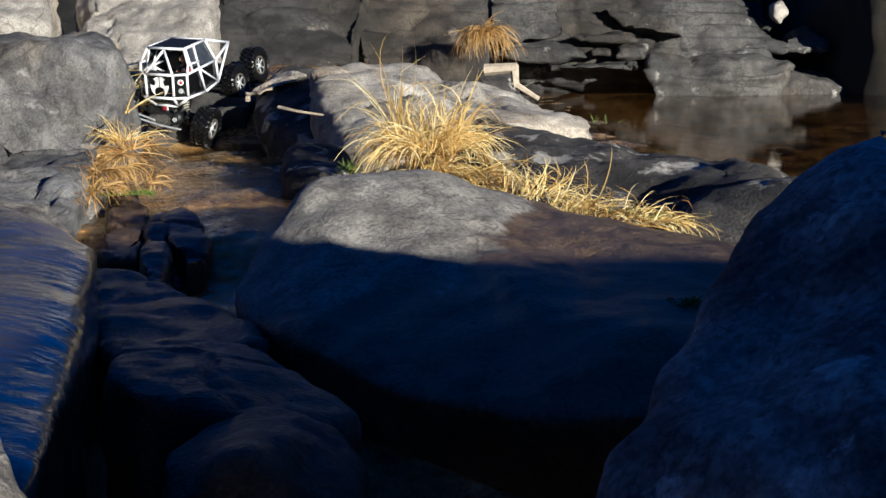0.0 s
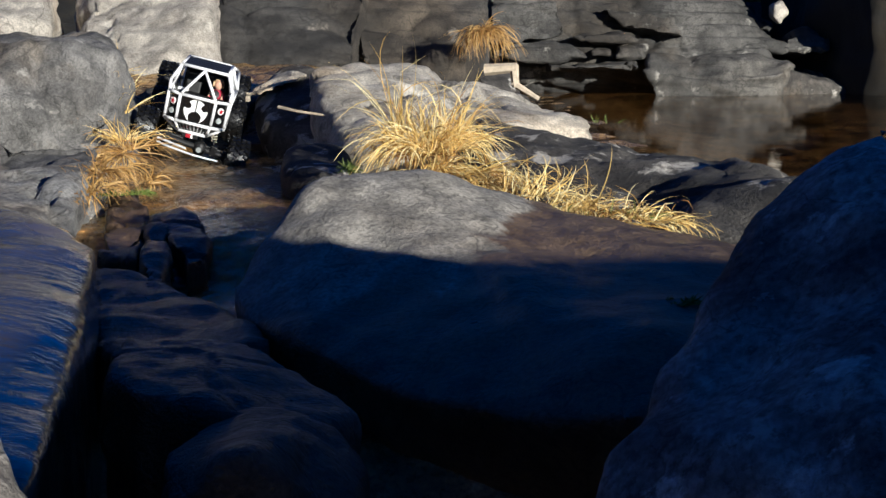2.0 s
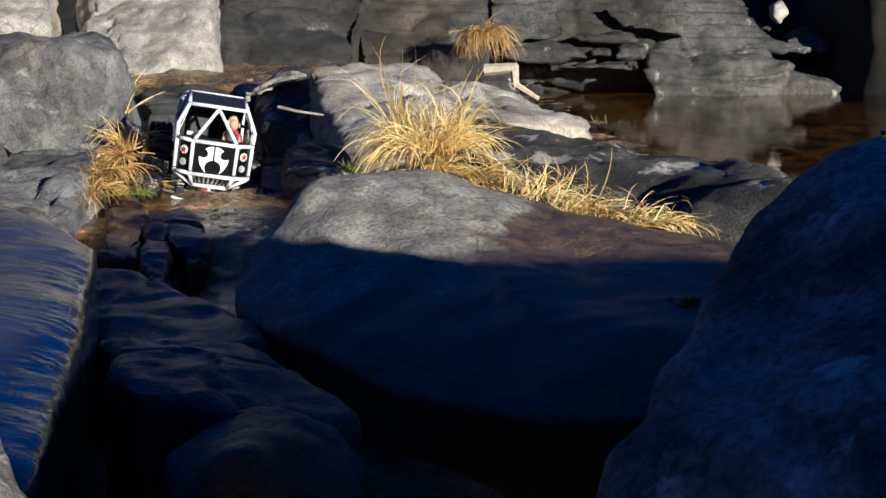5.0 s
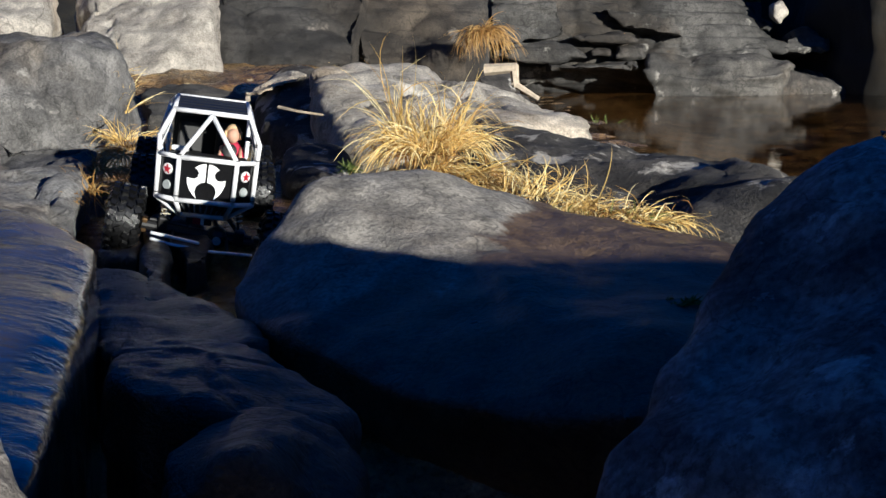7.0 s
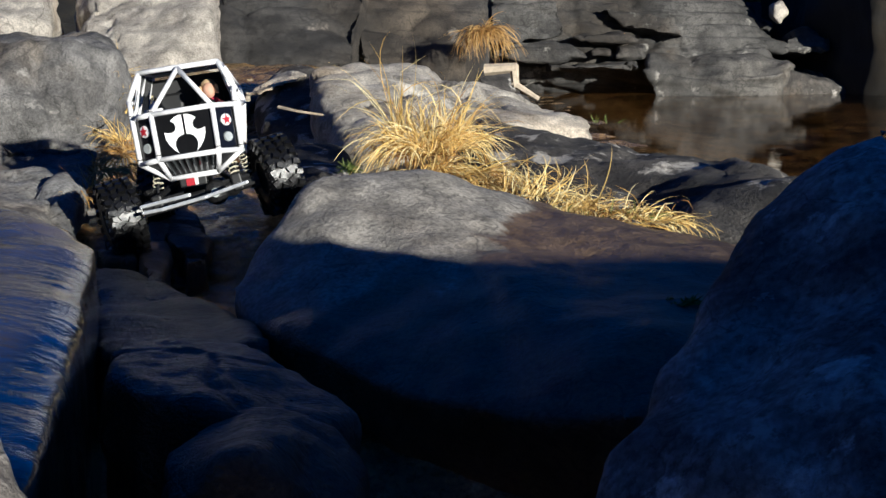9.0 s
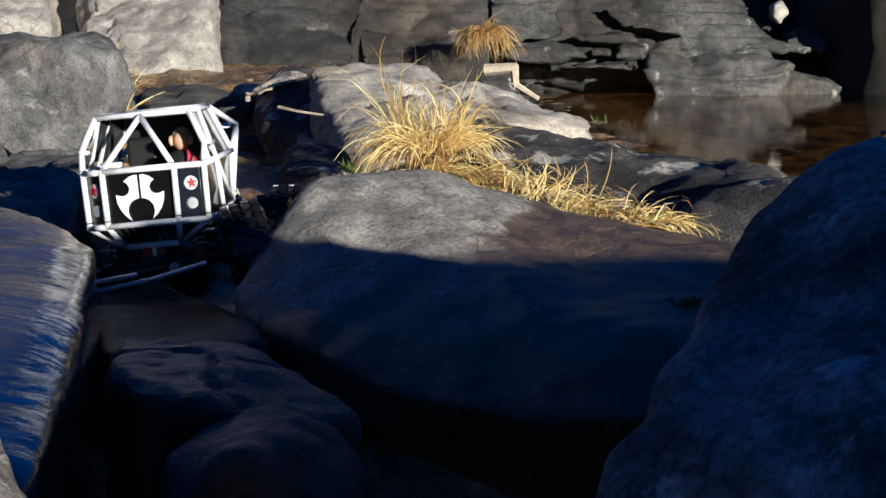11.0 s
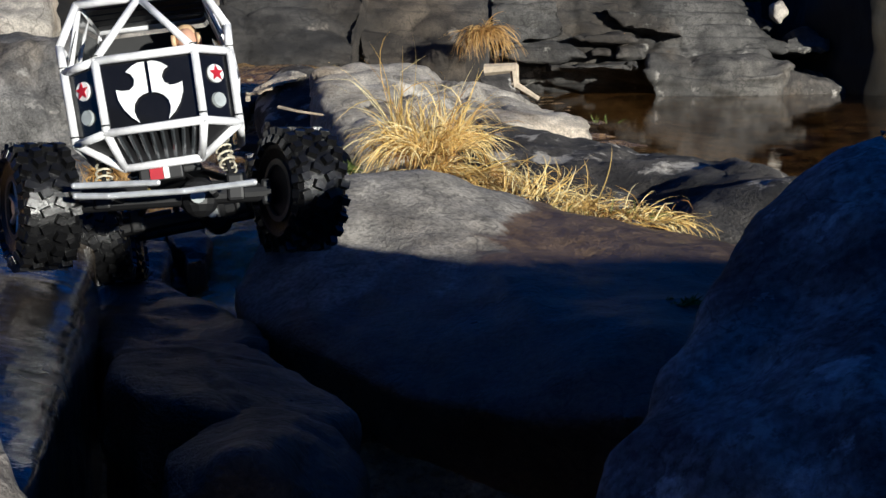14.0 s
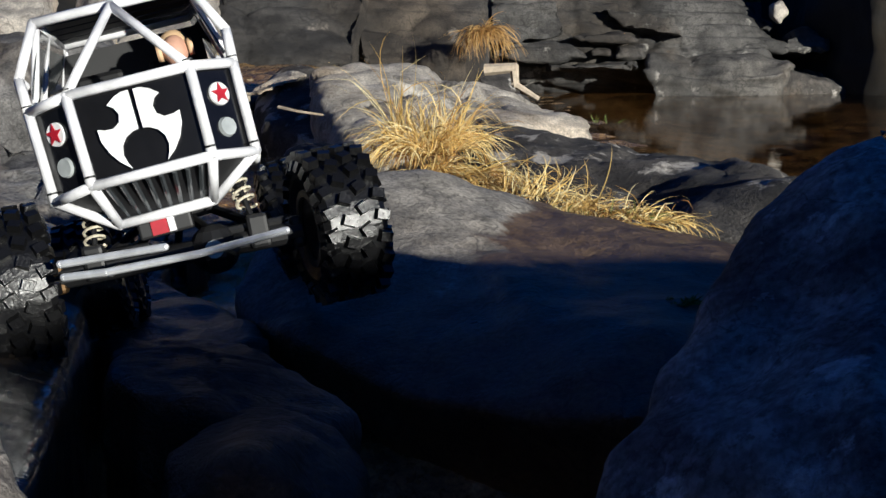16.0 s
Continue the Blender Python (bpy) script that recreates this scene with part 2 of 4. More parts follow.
# ---------------------------------------------------------------- rocks
rock("boulder",
     [[(-0.253, 1.391, 0.032), (-0.219, 1.479, 0.071), (-0.172, 1.54, 0.126), (-0.118, 1.593, 0.139), (-0.018, 1.613, 0.137), (0.089, 1.647, 0.101), (0.17, 1.682, 0.068), (-0.127, 1.888, 0.086), (0.108, 1.984, 0.056), (-0.217, 1.287, 0.019), (-0.123, 1.16, 0.012), (-0.05, 1.08, -0.005), (0.051, 1.02, -0.005), (0.155, 1.272, 0.047), (0.128, 0.99, -0.01), (-0.198, 1.453, -0.077)],
      [(-0.003, 1.739, 0.105), (0.172, 1.701, 0.063), (0.309, 1.578, 0.054), (0.378, 1.426, 0.059), (0.313, 1.17, 0.046), (0.227, 1.017, 0.042), (0.150, 0.96, 0.01), (0.067, 1.225, 0.069), (0.06, 1.02, -0.01), (0.253, 0.97, -0.02), (0.47, 1.674, 0.026)]],
     BOULDER, "large smooth grey boulder, dry pale crown above wet dark flanks",
     voxel=0.010, soften=12, rough=0.012, scale=6.0, seed=1.0, chips=0.001, flare=0.72, base=-0.22)
rock("boulder",
     [(0.186, 0.707, 0.182), (0.2, 0.752, 0.209), (0.212, 0.737, 0.236), (0.229, 0.721, 0.261), (0.255, 0.703, 0.274), (0.362, 0.806, 0.165), (0.155, 0.642, 0.157), (0.11, 0.578, 0.142), (0.072, 0.533, 0.118), (0.064, 0.512, 0.113), (0.151, 0.398, 0.159), (0.212, 0.427, 0.147), (0.448, 0.946, 0.12), (0.278, 0.882, 0.139), (0.173, 0.758, 0.013), (0.192, 0.775, 0.108)],
     NEAR, "dark speckled boulder close by in the shade",
     voxel=0.008, soften=8, rough=0.012, scale=9.0, seed=2.0, chips=0.002)
rock("boulder",
     [(-0.205, 0.500, 0.194), (-0.172, 0.454, 0.197), (-0.154, 0.422, 0.185), (-0.142, 0.398, 0.164), (-0.175, 0.370, 0.172), (-0.24, 0.484, 0.196)],
     SHADE_GREY, "rough pale boulder close to the water",
     voxel=0.006, soften=4, rough=0.008, scale=12.0, seed=3.0, chips=0.004)
rock("rock_slab",
     [(-0.63, 1.488, 0.119), (-0.518, 1.447, 0.119), (-0.445, 1.384, 0.106), (-0.38, 1.31, 0.092), (-0.307, 1.034, 0.078), (-0.249, 0.79, 0.081), (-0.211, 0.6, 0.093), (-0.265, 0.55, 0.098), (-0.554, 1.078, 0.099), (-0.382, 1.291, -0.02), (-0.253, 0.781, 0.024), (-0.212, 0.596, 0.07), (-0.265, 0.547, 0.082)],
     FILM, "flat wet rock slab with a film of running water",
     voxel=0.01, soften=4, rough=0.006, scale=6.0, seed=4.0, chips=0.001)
rock("stone",
     [(-0.27, 0.941, 0.07), (-0.28, 1.031, 0.065), (-0.247, 1.07, 0.055), (-0.186, 1.069, 0.049), (-0.134, 1.018, 0.045), (-0.084, 0.945, 0.034), (-0.066, 0.912, 0.023), (-0.092, 0.844, 0.041), (-0.153, 0.827, 0.057), (-0.226, 0.849, 0.067), (-0.258, 0.891, 0.072), (-0.202, 0.856, -0.009), (-0.072, 0.904, -0.023)],
     WET, "flat-topped dark stone standing out of the stream",
     voxel=0.008, soften=6, rough=0.010, scale=10.0, seed=5.0, chips=0.005)
rock("stone",
     [(-0.189, 0.764, 0.046), (-0.177, 0.807, 0.057), (-0.148, 0.867, 0.055), (-0.119, 0.867, 0.055), (-0.079, 0.845, 0.043), (-0.056, 0.801, 0.025), (-0.049, 0.738, 0.014), (-0.173, 0.7, 0.029), (-0.122, 0.707, 0.07), (-0.06, 0.853, -0.025)],
     WET, "rounded wet dark stone low in the stream",
     voxel=0.008, soften=8, rough=0.010, scale=10.0, seed=6.0, chips=0.003)
rock("rock",
     [(-1.36, 3.15, 0.34), (-1.05, 2.84, 0.32), (-0.86, 2.82, 0.31), (-0.77, 2.89, 0.28), (-0.74, 2.87, 0.2), (-0.74, 2.76, 0.12), (-0.79, 2.7, 0.07), (-1.14, 2.6, 0.08), (-1.64, 3.66, 0.32), (-0.95, 3.55, 0.3), (-0.92, 3.51, 0.1)],
     GREY, "big blocky grey rock in the sun",
     voxel=0.013, soften=3, rough=0.05, scale=4.0, seed=7.0, chips=0.022)
rock("rock",
     [(-1.01, 2.3, 0.11), (-0.81, 2.4, 0.11), (-0.69, 2.45, 0.12), (-0.65, 2.35, 0.1), (-0.589, 2.034, 0.049), (-0.54, 1.777, 0.031), (-0.56, 1.601, 0.069), (-0.701, 1.581, 0.072), (-0.67, 2.39, 0.03), (-0.568, 1.87, -0.018), (-0.701, 1.572, 0.021)],
     SHADE_GREY, "low angular rock beside the stream, greyed for shade",
     voxel=0.012, soften=2, rough=0.03, scale=5.0, seed=8.0, chips=0.02)
rock("rock",
     [(-1.84, 4.3, 0.5), (-1.38, 4.19, 0.47), (-1.29, 4.13, 0.42), (-1.27, 4.06, 0.34), (-1.35, 3.96, 0.3), (-1.71, 3.96, 0.3), (-1.5, 4.87, 0.32), (-1.52, 4.91, 0.52), (-2.15, 5.02, 0.59)],
     PALE, "pale sunlit rock on the bank",
     voxel=0.03, soften=2, rough=0.04, scale=3.0, seed=9.0, steps=0.012, layers=0.11, chips=0.02)
rock("rock",
     [(-1.26, 4.21, 0.32), (-1.27, 4.39, 0.44), (-1.26, 4.61, 0.57), (-0.87, 4.61, 0.57), (-0.8, 4.28, 0.4), (-0.76, 4.15, 0.25), (-0.76, 4.09, 0.18), (-0.98, 3.99, 0.2), (-1.1, 4.03, 0.24), (-0.9, 4.84, 0.13), (-1.44, 4.85, 0.17), (-0.98, 5.34, 0.66), (-1.53, 5.34, 0.66)],
     PALE, "pale cracked boulder in full sun",
     voxel=0.018, soften=3, rough=0.05, scale=3.0, seed=10.0, chips=0.02)
rock("rock",
     [(-1, 5.43, 0.61), (-0.7, 5.45, 0.69), (-0.29, 5.33, 0.61), (-0.33, 5.08, 0.32), (-0.35, 4.96, 0.21), (-0.88, 4.96, 0.21), (-0.93, 5.09, 0.37), (-1, 5.65, 0.09), (-0.37, 5.65, 0.09), (-1.11, 6.39, 0.83), (-0.39, 6.39, 0.83)],
     BROWN, "brown rock face darkened for shade, with a dark crack",
     voxel=0.022, soften=2, rough=0.06, scale=2.2, seed=11.0, steps=0.01, layers=0.16, chips=0.03)
rock("rock",
     [(-0.36, 5.55, 0.69), (0.22, 5.54, 0.62), (0.21, 5.4, 0.42), (0.16, 5.23, 0.3), (0.04, 5.11, 0.21), (-0.35, 5.06, 0.2), (-0.38, 5.29, 0.37), (0.21, 6.05, 0.08), (-0.4, 6.05, 0.08), (0.23, 6.59, 0.85), (-0.4, 6.59, 0.85)],
     BROWN, "brown rock face on the far bank, darkened for shade",
     voxel=0.022, soften=2, rough=0.06, scale=2.2, seed=12.0, steps=0.01, layers=0.14, chips=0.03)
rock("ledge_rock",
     [(0.25, 6.63, 0.48), (0.61, 6.63, 0.5), (0.66, 6.6, 0.33), (0.61, 6.59, 0.29), (0.25, 6.59, 0.25), (0.31, 7.55, 0.51), (0.72, 7.55, 0.53), (0.78, 7.52, 0.34), (0.72, 7.51, 0.29), (0.32, 7.5, 0.24)],
     LEDGE, "dark broad ledge block over the pool",
     voxel=0.018, soften=0, rough=0.022, scale=4.0, seed=51.0, steps=0.012, layers=0.09, base=None, chips=0.018)
rock("ledge_rock",
     [(0.24, 6.48, 0.24), (0.64, 6.49, 0.28), (0.77, 6.48, 0.19), (0.45, 6.47, 0.17), (0.25, 6.48, 0.21), (0.31, 7.4, 0.23), (0.75, 7.41, 0.28), (0.9, 7.39, 0.18), (0.54, 7.38, 0.15), (0.31, 7.39, 0.2)],
     LEDGE, "dark undercut ledge block above the water",
     voxel=0.018, soften=0, rough=0.022, scale=4.0, seed=52.0, steps=0.012, layers=0.09, base=None, chips=0.018)
rock("ledge_rock",
     [(0.64, 6.78, 0.5), (0.95, 6.78, 0.48), (0.96, 6.76, 0.37), (0.69, 6.75, 0.32), (0.75, 7.7, 0.53), (1.11, 7.7, 0.5), (1.12, 7.68, 0.39), (0.81, 7.67, 0.32)],
     LEDGE, "grey ledge block in the layered bank",
     voxel=0.018, soften=0, rough=0.022, scale=4.0, seed=53.0, steps=0.012, layers=0.09, base=None, chips=0.018)
rock("ledge_rock",
     [(0.84, 6.67, 0.46), (1.25, 6.67, 0.42), (1.3, 6.65, 0.3), (0.97, 6.66, 0.35), (0.98, 7.59, 0.48), (1.39, 7.59, 0.44), (1.45, 7.56, 0.3), (1.13, 7.57, 0.36)],
     LEDGE, "pale tilted ledge slab",
     voxel=0.018, soften=0, rough=0.022, scale=4.0, seed=54.0, steps=0.012, layers=0.09, base=None, chips=0.018)
rock("ledge_rock",
     [(0.68, 6.55, 0.31), (0.94, 6.55, 0.34), (1.04, 6.54, 0.28), (0.78, 6.54, 0.26), (0.81, 7.46, 0.31), (1.1, 7.47, 0.35), (1.21, 7.46, 0.28), (0.92, 7.45, 0.26)],
     LEDGE, "thin broken ledge slab",
     voxel=0.018, soften=0, rough=0.022, scale=4.0, seed=55.0, steps=0.012, layers=0.09, base=None, chips=0.018)
rock("ledge_rock",
     [(0.78, 6.51, 0.25), (0.89, 6.51, 0.25), (0.89, 6.5, 0.2), (0.78, 6.5, 0.2), (0.92, 7.42, 0.25), (1.05, 7.42, 0.25), (1.05, 7.41, 0.19), (0.92, 7.41, 0.19)],
     LEDGE, "small square block in the ledge",
     voxel=0.018, soften=0, rough=0.022, scale=4.0, seed=56.0, steps=0.012, layers=0.09, base=None, chips=0.018)
rock("ledge_rock",
     [(0.92, 6.54, 0.26), (1.08, 6.54, 0.27), (1.07, 6.53, 0.19), (0.91, 6.53, 0.19), (1.07, 7.45, 0.26), (1.26, 7.45, 0.27), (1.24, 7.44, 0.18), (1.06, 7.44, 0.18)],
     LEDGE, "small grey block in the ledge",
     voxel=0.018, soften=0, rough=0.022, scale=4.0, seed=57.0, steps=0.012, layers=0.09, base=None, chips=0.018)
rock("ledge_rock",
     [(0.49, 6.42, 0.15), (0.73, 6.42, 0.18), (1.01, 6.42, 0.18), (1.02, 6.42, 0.14), (0.67, 6.41, 0.13), (0.59, 7.33, 0.13), (0.85, 7.34, 0.17), (1.18, 7.34, 0.17), (1.19, 7.33, 0.12), (0.79, 7.32, 0.11)],
     LEDGE, "thin low ledge slab at the water",
     voxel=0.018, soften=0, rough=0.022, scale=4.0, seed=58.0, steps=0.012, layers=0.09, base=None, chips=0.018)
rock("ledge_rock",
     [(1.12, 7.15, 0.54), (1.68, 7.14, 0.5), (1.91, 7.12, 0.36), (1.89, 7.11, 0.32), (1.37, 7.12, 0.39), (1.16, 7.13, 0.47), (1.3, 8.07, 0.57), (1.86, 8.06, 0.53), (2.13, 8.03, 0.37), (2.11, 8.02, 0.32), (1.51, 8.04, 0.4), (1.33, 8.05, 0.5)],
     LEDGE, "upper ledge slab of the far bank",
     voxel=0.018, soften=0, rough=0.022, scale=4.0, seed=59.0, steps=0.012, layers=0.09, base=None, chips=0.018)
rock("ledge_rock",
     [(1.33, 6.91, 0.37), (1.72, 6.9, 0.32), (1.95, 6.89, 0.26), (1.97, 6.89, 0.21), (1.6, 6.89, 0.26), (1.34, 6.9, 0.29), (1.48, 7.83, 0.38), (1.92, 7.82, 0.32), (2.18, 7.81, 0.26), (2.2, 7.8, 0.2), (1.79, 7.81, 0.26), (1.49, 7.81, 0.29)],
     LEDGE, "long sloping ledge slab",
     voxel=0.02, soften=1, rough=0.03, scale=3.0, seed=60.0, steps=0.012, layers=0.09, base=None, chips=0.018)
rock("ledge_rock",
     [(0.26, 6.70, 0.56), (1.05, 6.86, 0.55), (1.62, 7.10, 0.52), (1.90, 7.02, 0.28), (1.86, 6.80, 0.16), (1.0, 6.62, 0.15), (0.30, 6.64, 0.13), (0.33, 8.37, 0.62), (2.0, 8.37, 0.57), (2.0, 8.3, -0.1), (0.3, 8.3, -0.1), (0.3, 7.0, -0.08), (1.9, 7.1, -0.08)],
     LEDGE, "layered grey rock face behind the ledges",
     voxel=0.02, soften=1, rough=0.035, scale=2.4, seed=70.0, steps=0.032, layers=0.065, chips=0.035, base=None)
rock("ledge_rock",
     [(1.1, 6.59, 0.225), (1.53, 6.59, 0.235), (1.89, 6.58, 0.17), (1.80, 6.46, 0.12), (1.48, 6.42, 0.06), (1.20, 6.42, 0.09), (1.05, 6.41, 0.13), (1.26, 7.49, 0.19), (2.12, 7.49, 0.15), (1.72, 7.25, -0.04)],
     LEDGE_PALE, "pale rounded ledge rock at the pool edge",
     voxel=0.022, soften=2, rough=0.05, scale=2.6, seed=15.0, base=-0.05, flare=0.84, steps=0.012, layers=0.1, chips=0.02)
# Ridge stone's dark tone stands in for the shade over this tongue.
rock("ledge_rock",
     [(1.70, 6.60, 0.09), (1.88, 6.64, 0.13), (2.10, 6.68, 0.07), (2.26, 6.72, 0.015), (1.72, 6.56, 0.015), (1.95, 7.2, 0.13), (2.3, 7.2, 0.06)],
     RIDGE, "low rock tongue at the pool edge, darkened for shade",
     voxel=0.02, soften=1, rough=0.03, scale=3.0, seed=71.0, chips=0.02)
rock("ledge_rock",
     [(1.87, 6.91, 0.32), (2.04, 7.02, 0.38), (2.22, 7.01, 0.33), (2.18, 6.89, 0.23), (1.9, 6.84, 0.22), (2.14, 7.61, 0.29), (2.39, 7.6, 0.26)],
     LEDGE, "small jutting rock on the ledge",
     voxel=0.03, soften=2, rough=0.04, scale=3, seed=17.0, base=0.2, chips=0.03)
rock("rock",
     [(-0.35, 3.28, 0.23), (-0.28, 3.34, 0.24), (-0.15, 3.44, 0.24), (0.02, 3.33, 0.2), (0.2, 3.22, 0.16), (0.38, 2.96, 0.12), (0.35, 2.86, 0.11), (0.12, 2.76, 0.13), (-0.1, 2.6, 0.08), (-0.22, 2.75, 0.1), (-0.3, 3.02, 0.14), (-0.36, 3.53, 0.18), (0.21, 3.92, 0.11), (-0.21, 2.69, 0.04), (0.38, 3.21, 0.07)],
     PALE, "pale ribbed rock beside the dry grass",
     voxel=0.018, soften=3, rough=0.03, scale=4.0, seed=19.0, steps=0.008, layers=0.05, chips=0.02)
rock("rock",
     [(0.08, 2.61, 0.14), (0.21, 2.63, 0.13), (0.34, 2.5, 0.12), (0.45, 2.35, 0.1), (0.532, 2.093, 0.098), (0.576, 1.939, 0.087), (0.533, 1.726, 0.033), (0.436, 1.693, 0.018), (0.356, 1.776, 0.025), (0.201, 1.983, 0.047), (0.078, 2.192, 0.08), (0.16, 2.88, -0.04), (0.66, 2.58, -0.01), (0.598, 1.767, -0.025)],
     RIDGE, "long dark rock ridge with pale lichen patches",
     voxel=0.016, soften=5, rough=0.035, scale=4.0, seed=20.0, chips=0.012)
# Dark stone here: the shade of grass and boulder is put in its colour.
rock("rock",
     [(-0.52, 3.52, 0.15), (-0.49, 3.63, 0.19), (-0.45, 3.64, 0.22), (-0.38, 3.58, 0.2), (-0.26, 3.11, 0.08), (-0.27, 3, 0.05), (-0.46, 3.21, 0.08), (-0.53, 3.42, 0.12), (-0.43, 4.13, 0.15), (-0.58, 4.02, 0.07)],
     RIDGE, "rock coloured dark for the shade falling on it",
     voxel=0.02, soften=3, rough=0.03, scale=4.0, seed=21.0, chips=0.02)
rock("rock",
     [(-0.97, 3.93, 0.17), (-0.81, 3.88, 0.16), (-0.54, 3.83, 0.15), (-0.57, 3.62, 0.13), (-0.74, 3.52, 0.11), (-0.85, 3.47, 0.11), (-1.04, 4.22, 0.05), (-0.65, 4.22, 0.05)],
     BROWN, "flat brown rock behind the pool",
     voxel=0.02, soften=3, rough=0.03, scale=4.0, seed=22.0, chips=0.02)
rock("stone",
     [(-0.36, 2.75, 0.06), (-0.29, 2.8, 0.08), (-0.22, 2.75, 0.08), (-0.19, 2.44, 0.05), (-0.24, 2.29, 0.04), (-0.33, 2.49, 0.05), (-0.28, 2.68, -0.01)],
     RIDGE, "dark stone in the stream",
     voxel=0.015, soften=5, rough=0.02, scale=6.0, seed=23.0)
rock("stone",
     [(-0.506, 1.753, 0.012), (-0.62, 2.26, 0.02), (-0.58, 2.28, 0.02), (-0.506, 2.099, 0.013), (-0.438, 1.712, 0.007), (-0.492, 1.731, 0.003), (-0.489, 1.865, -0.044)],
     WET, "angular wet stone at the water step",
     voxel=0.01, soften=2, rough=0.012, scale=8.0, seed=24.0, chips=0.01)
rock("stone",
     [(-0.426, 1.672, 0.01), (-0.507, 2.079, 0.016), (-0.476, 2.099, 0.013), (-0.394, 1.732, 0.007), (-0.343, 1.468, 0.005), (-0.381, 1.519, 0.009), (-0.427, 1.862, -0.061)],
     WET, "narrow wet stone at the water step",
     voxel=0.01, soften=2, rough=0.012, scale=8.0, seed=25.0, chips=0.01)
rock("stone",
     [(-0.491, 2.099, 0.013), (-0.465, 2.16, 0.016), (-0.389, 1.976, 0.01), (-0.331, 1.773, 0.008), (-0.373, 1.712, 0.007), (-0.427, 1.855, 0.012), (-0.374, 1.867, -0.035)],
     WET, "small wet stone at the water step",
     voxel=0.01, soften=3, rough=0.012, scale=8.0, seed=26.0, chips=0.01)
rock("stone",
     [(-0.471, 1.611, 0.013), (-0.394, 1.59, 0.01), (-0.326, 1.418, 0.009), (-0.237, 1.367, 0.01), (-0.175, 1.195, 0.014), (-0.258, 1.114, 0.016), (-0.342, 1.165, 0.016), (-0.325, 1.157, -0.03), (-0.194, 1.21, -0.017)],
     WET, "flat brown stone under shallow water",
     voxel=0.012, soften=5, rough=0.012, scale=8.0, seed=27.0)
rock("ledge_rock",
     [(0.86, 7.35, 0.55), (1.16, 7.35, 0.55), (1.15, 7.34, 0.5), (0.88, 7.34, 0.5), (0.93, 7.76, 0.57), (1.26, 7.76, 0.57), (1.24, 7.75, 0.52), (0.95, 7.75, 0.52)],
     PALE, "pale sunlit slab on top of the ledges",
     voxel=0.02, soften=1, rough=0.02, scale=4.0, seed=81.0, base=None)
# Rock shape added in place of pale foliage on the ledge.
rock("rock",
     [(1.88, 7.03, 0.48), (1.93, 7.04, 0.5), (1.96, 7.03, 0.44), (1.91, 7.01, 0.37), (1.87, 7.02, 0.42), (1.88, 7.16, 0.49), (1.94, 7.16, 0.51), (1.97, 7.15, 0.45), (1.92, 7.14, 0.38), (1.88, 7.15, 0.43)],
     PALE, "small pale upright rock shape standing in for foliage on the ledge",
     voxel=0.012, soften=1, rough=0.015, scale=8.0, seed=82.0, base=None)
# Added pale slab: the sunlit edge of the rock is put into colour.
rock("rock_slab",
     [(-0.58, 3.44, 0.15), (-0.5, 3.49, 0.19), (-0.43, 3.5, 0.22), (-0.38, 3.49, 0.21), (-0.38, 3.45, 0.2), (-0.45, 3.43, 0.19), (-0.54, 3.38, 0.14), (-0.52, 3.63, 0.17), (-0.45, 3.68, 0.2)],
     PALE, "thin pale tilted slab for the sunlit rim of the shaded rock",
     voxel=0.012, soften=1, rough=0.015, scale=6.0, seed=83.0, base=None, chips=0.006)
rock("stone",
     [(-0.60, 3.48, 0.020), (-0.58, 3.56, 0.028), (-0.52, 3.58, 0.030), (-0.49, 3.52, 0.028), (-0.50, 3.44, 0.022), (-0.57, 3.44, 0.018)],
     WET, "small wet stone at the stream edge",
     voxel=0.008, soften=2, rough=0.008, scale=9.0, seed=84.0)
rock("rock",
     [(0.11, 4.34, 0.19), (0.2, 4.45, 0.22), (0.26, 4.45, 0.21), (0.25, 4.34, 0.15), (0.31, 4.23, 0.11), (0.3, 4.18, 0.1), (0.13, 4.23, 0.15), (0.25, 4.74, 0.11)],
     RIDGE, "small dark broken rock by the pool",
     voxel=0.02, soften=1, rough=0.03, scale=5.0, seed=28.0, base=0.05, chips=0.02)

# ---------------------------------------------------------------- unseen banks added to shade the near stream, and the dark pool end
# Out of view; its edge and hump are shaped to cast the near shade.
rock("shade_rock",
     [[(0.60, 0.96, 0.145), (0.60, 0.334, 0.295), (0.60, -0.116, 0.395), (0.60, -0.30, 0.435), (0.62, -0.70, 0.41), (1.5, 0.95, 0.16), (1.5, 0.2, 0.33), (1.6, -0.6, 0.45)],
      [(0.30, 0.34, 0.325), (0.31, 0.48, 0.315), (0.40, 0.52, 0.34), (0.42, 0.36, 0.37), (0.55, 0.36, 0.335), (0.60, 0.2, 0.36), (0.45, 0.54, 0.29)]],
     RIDGE, "unseen rock bank added to shade the near stream", voxel=0.02, soften=1, rough=0.03, scale=5.0, seed=40.0, base=-0.3)
# Out of view too; added to block sky light behind the camera.
rock("shade_rock",
     [(-0.7, -1.2, 1.6), (-4, -0.6, 2.4), (-4, -4, 2.6), (0.2, -4.2, 2.2), (0.1, -1.6, 1.5)],
     RIDGE, "tall unseen rock bank added to darken the near stream", voxel=0.09, soften=2, rough=0.12, scale=1.2, seed=43.0, base=-0.3)
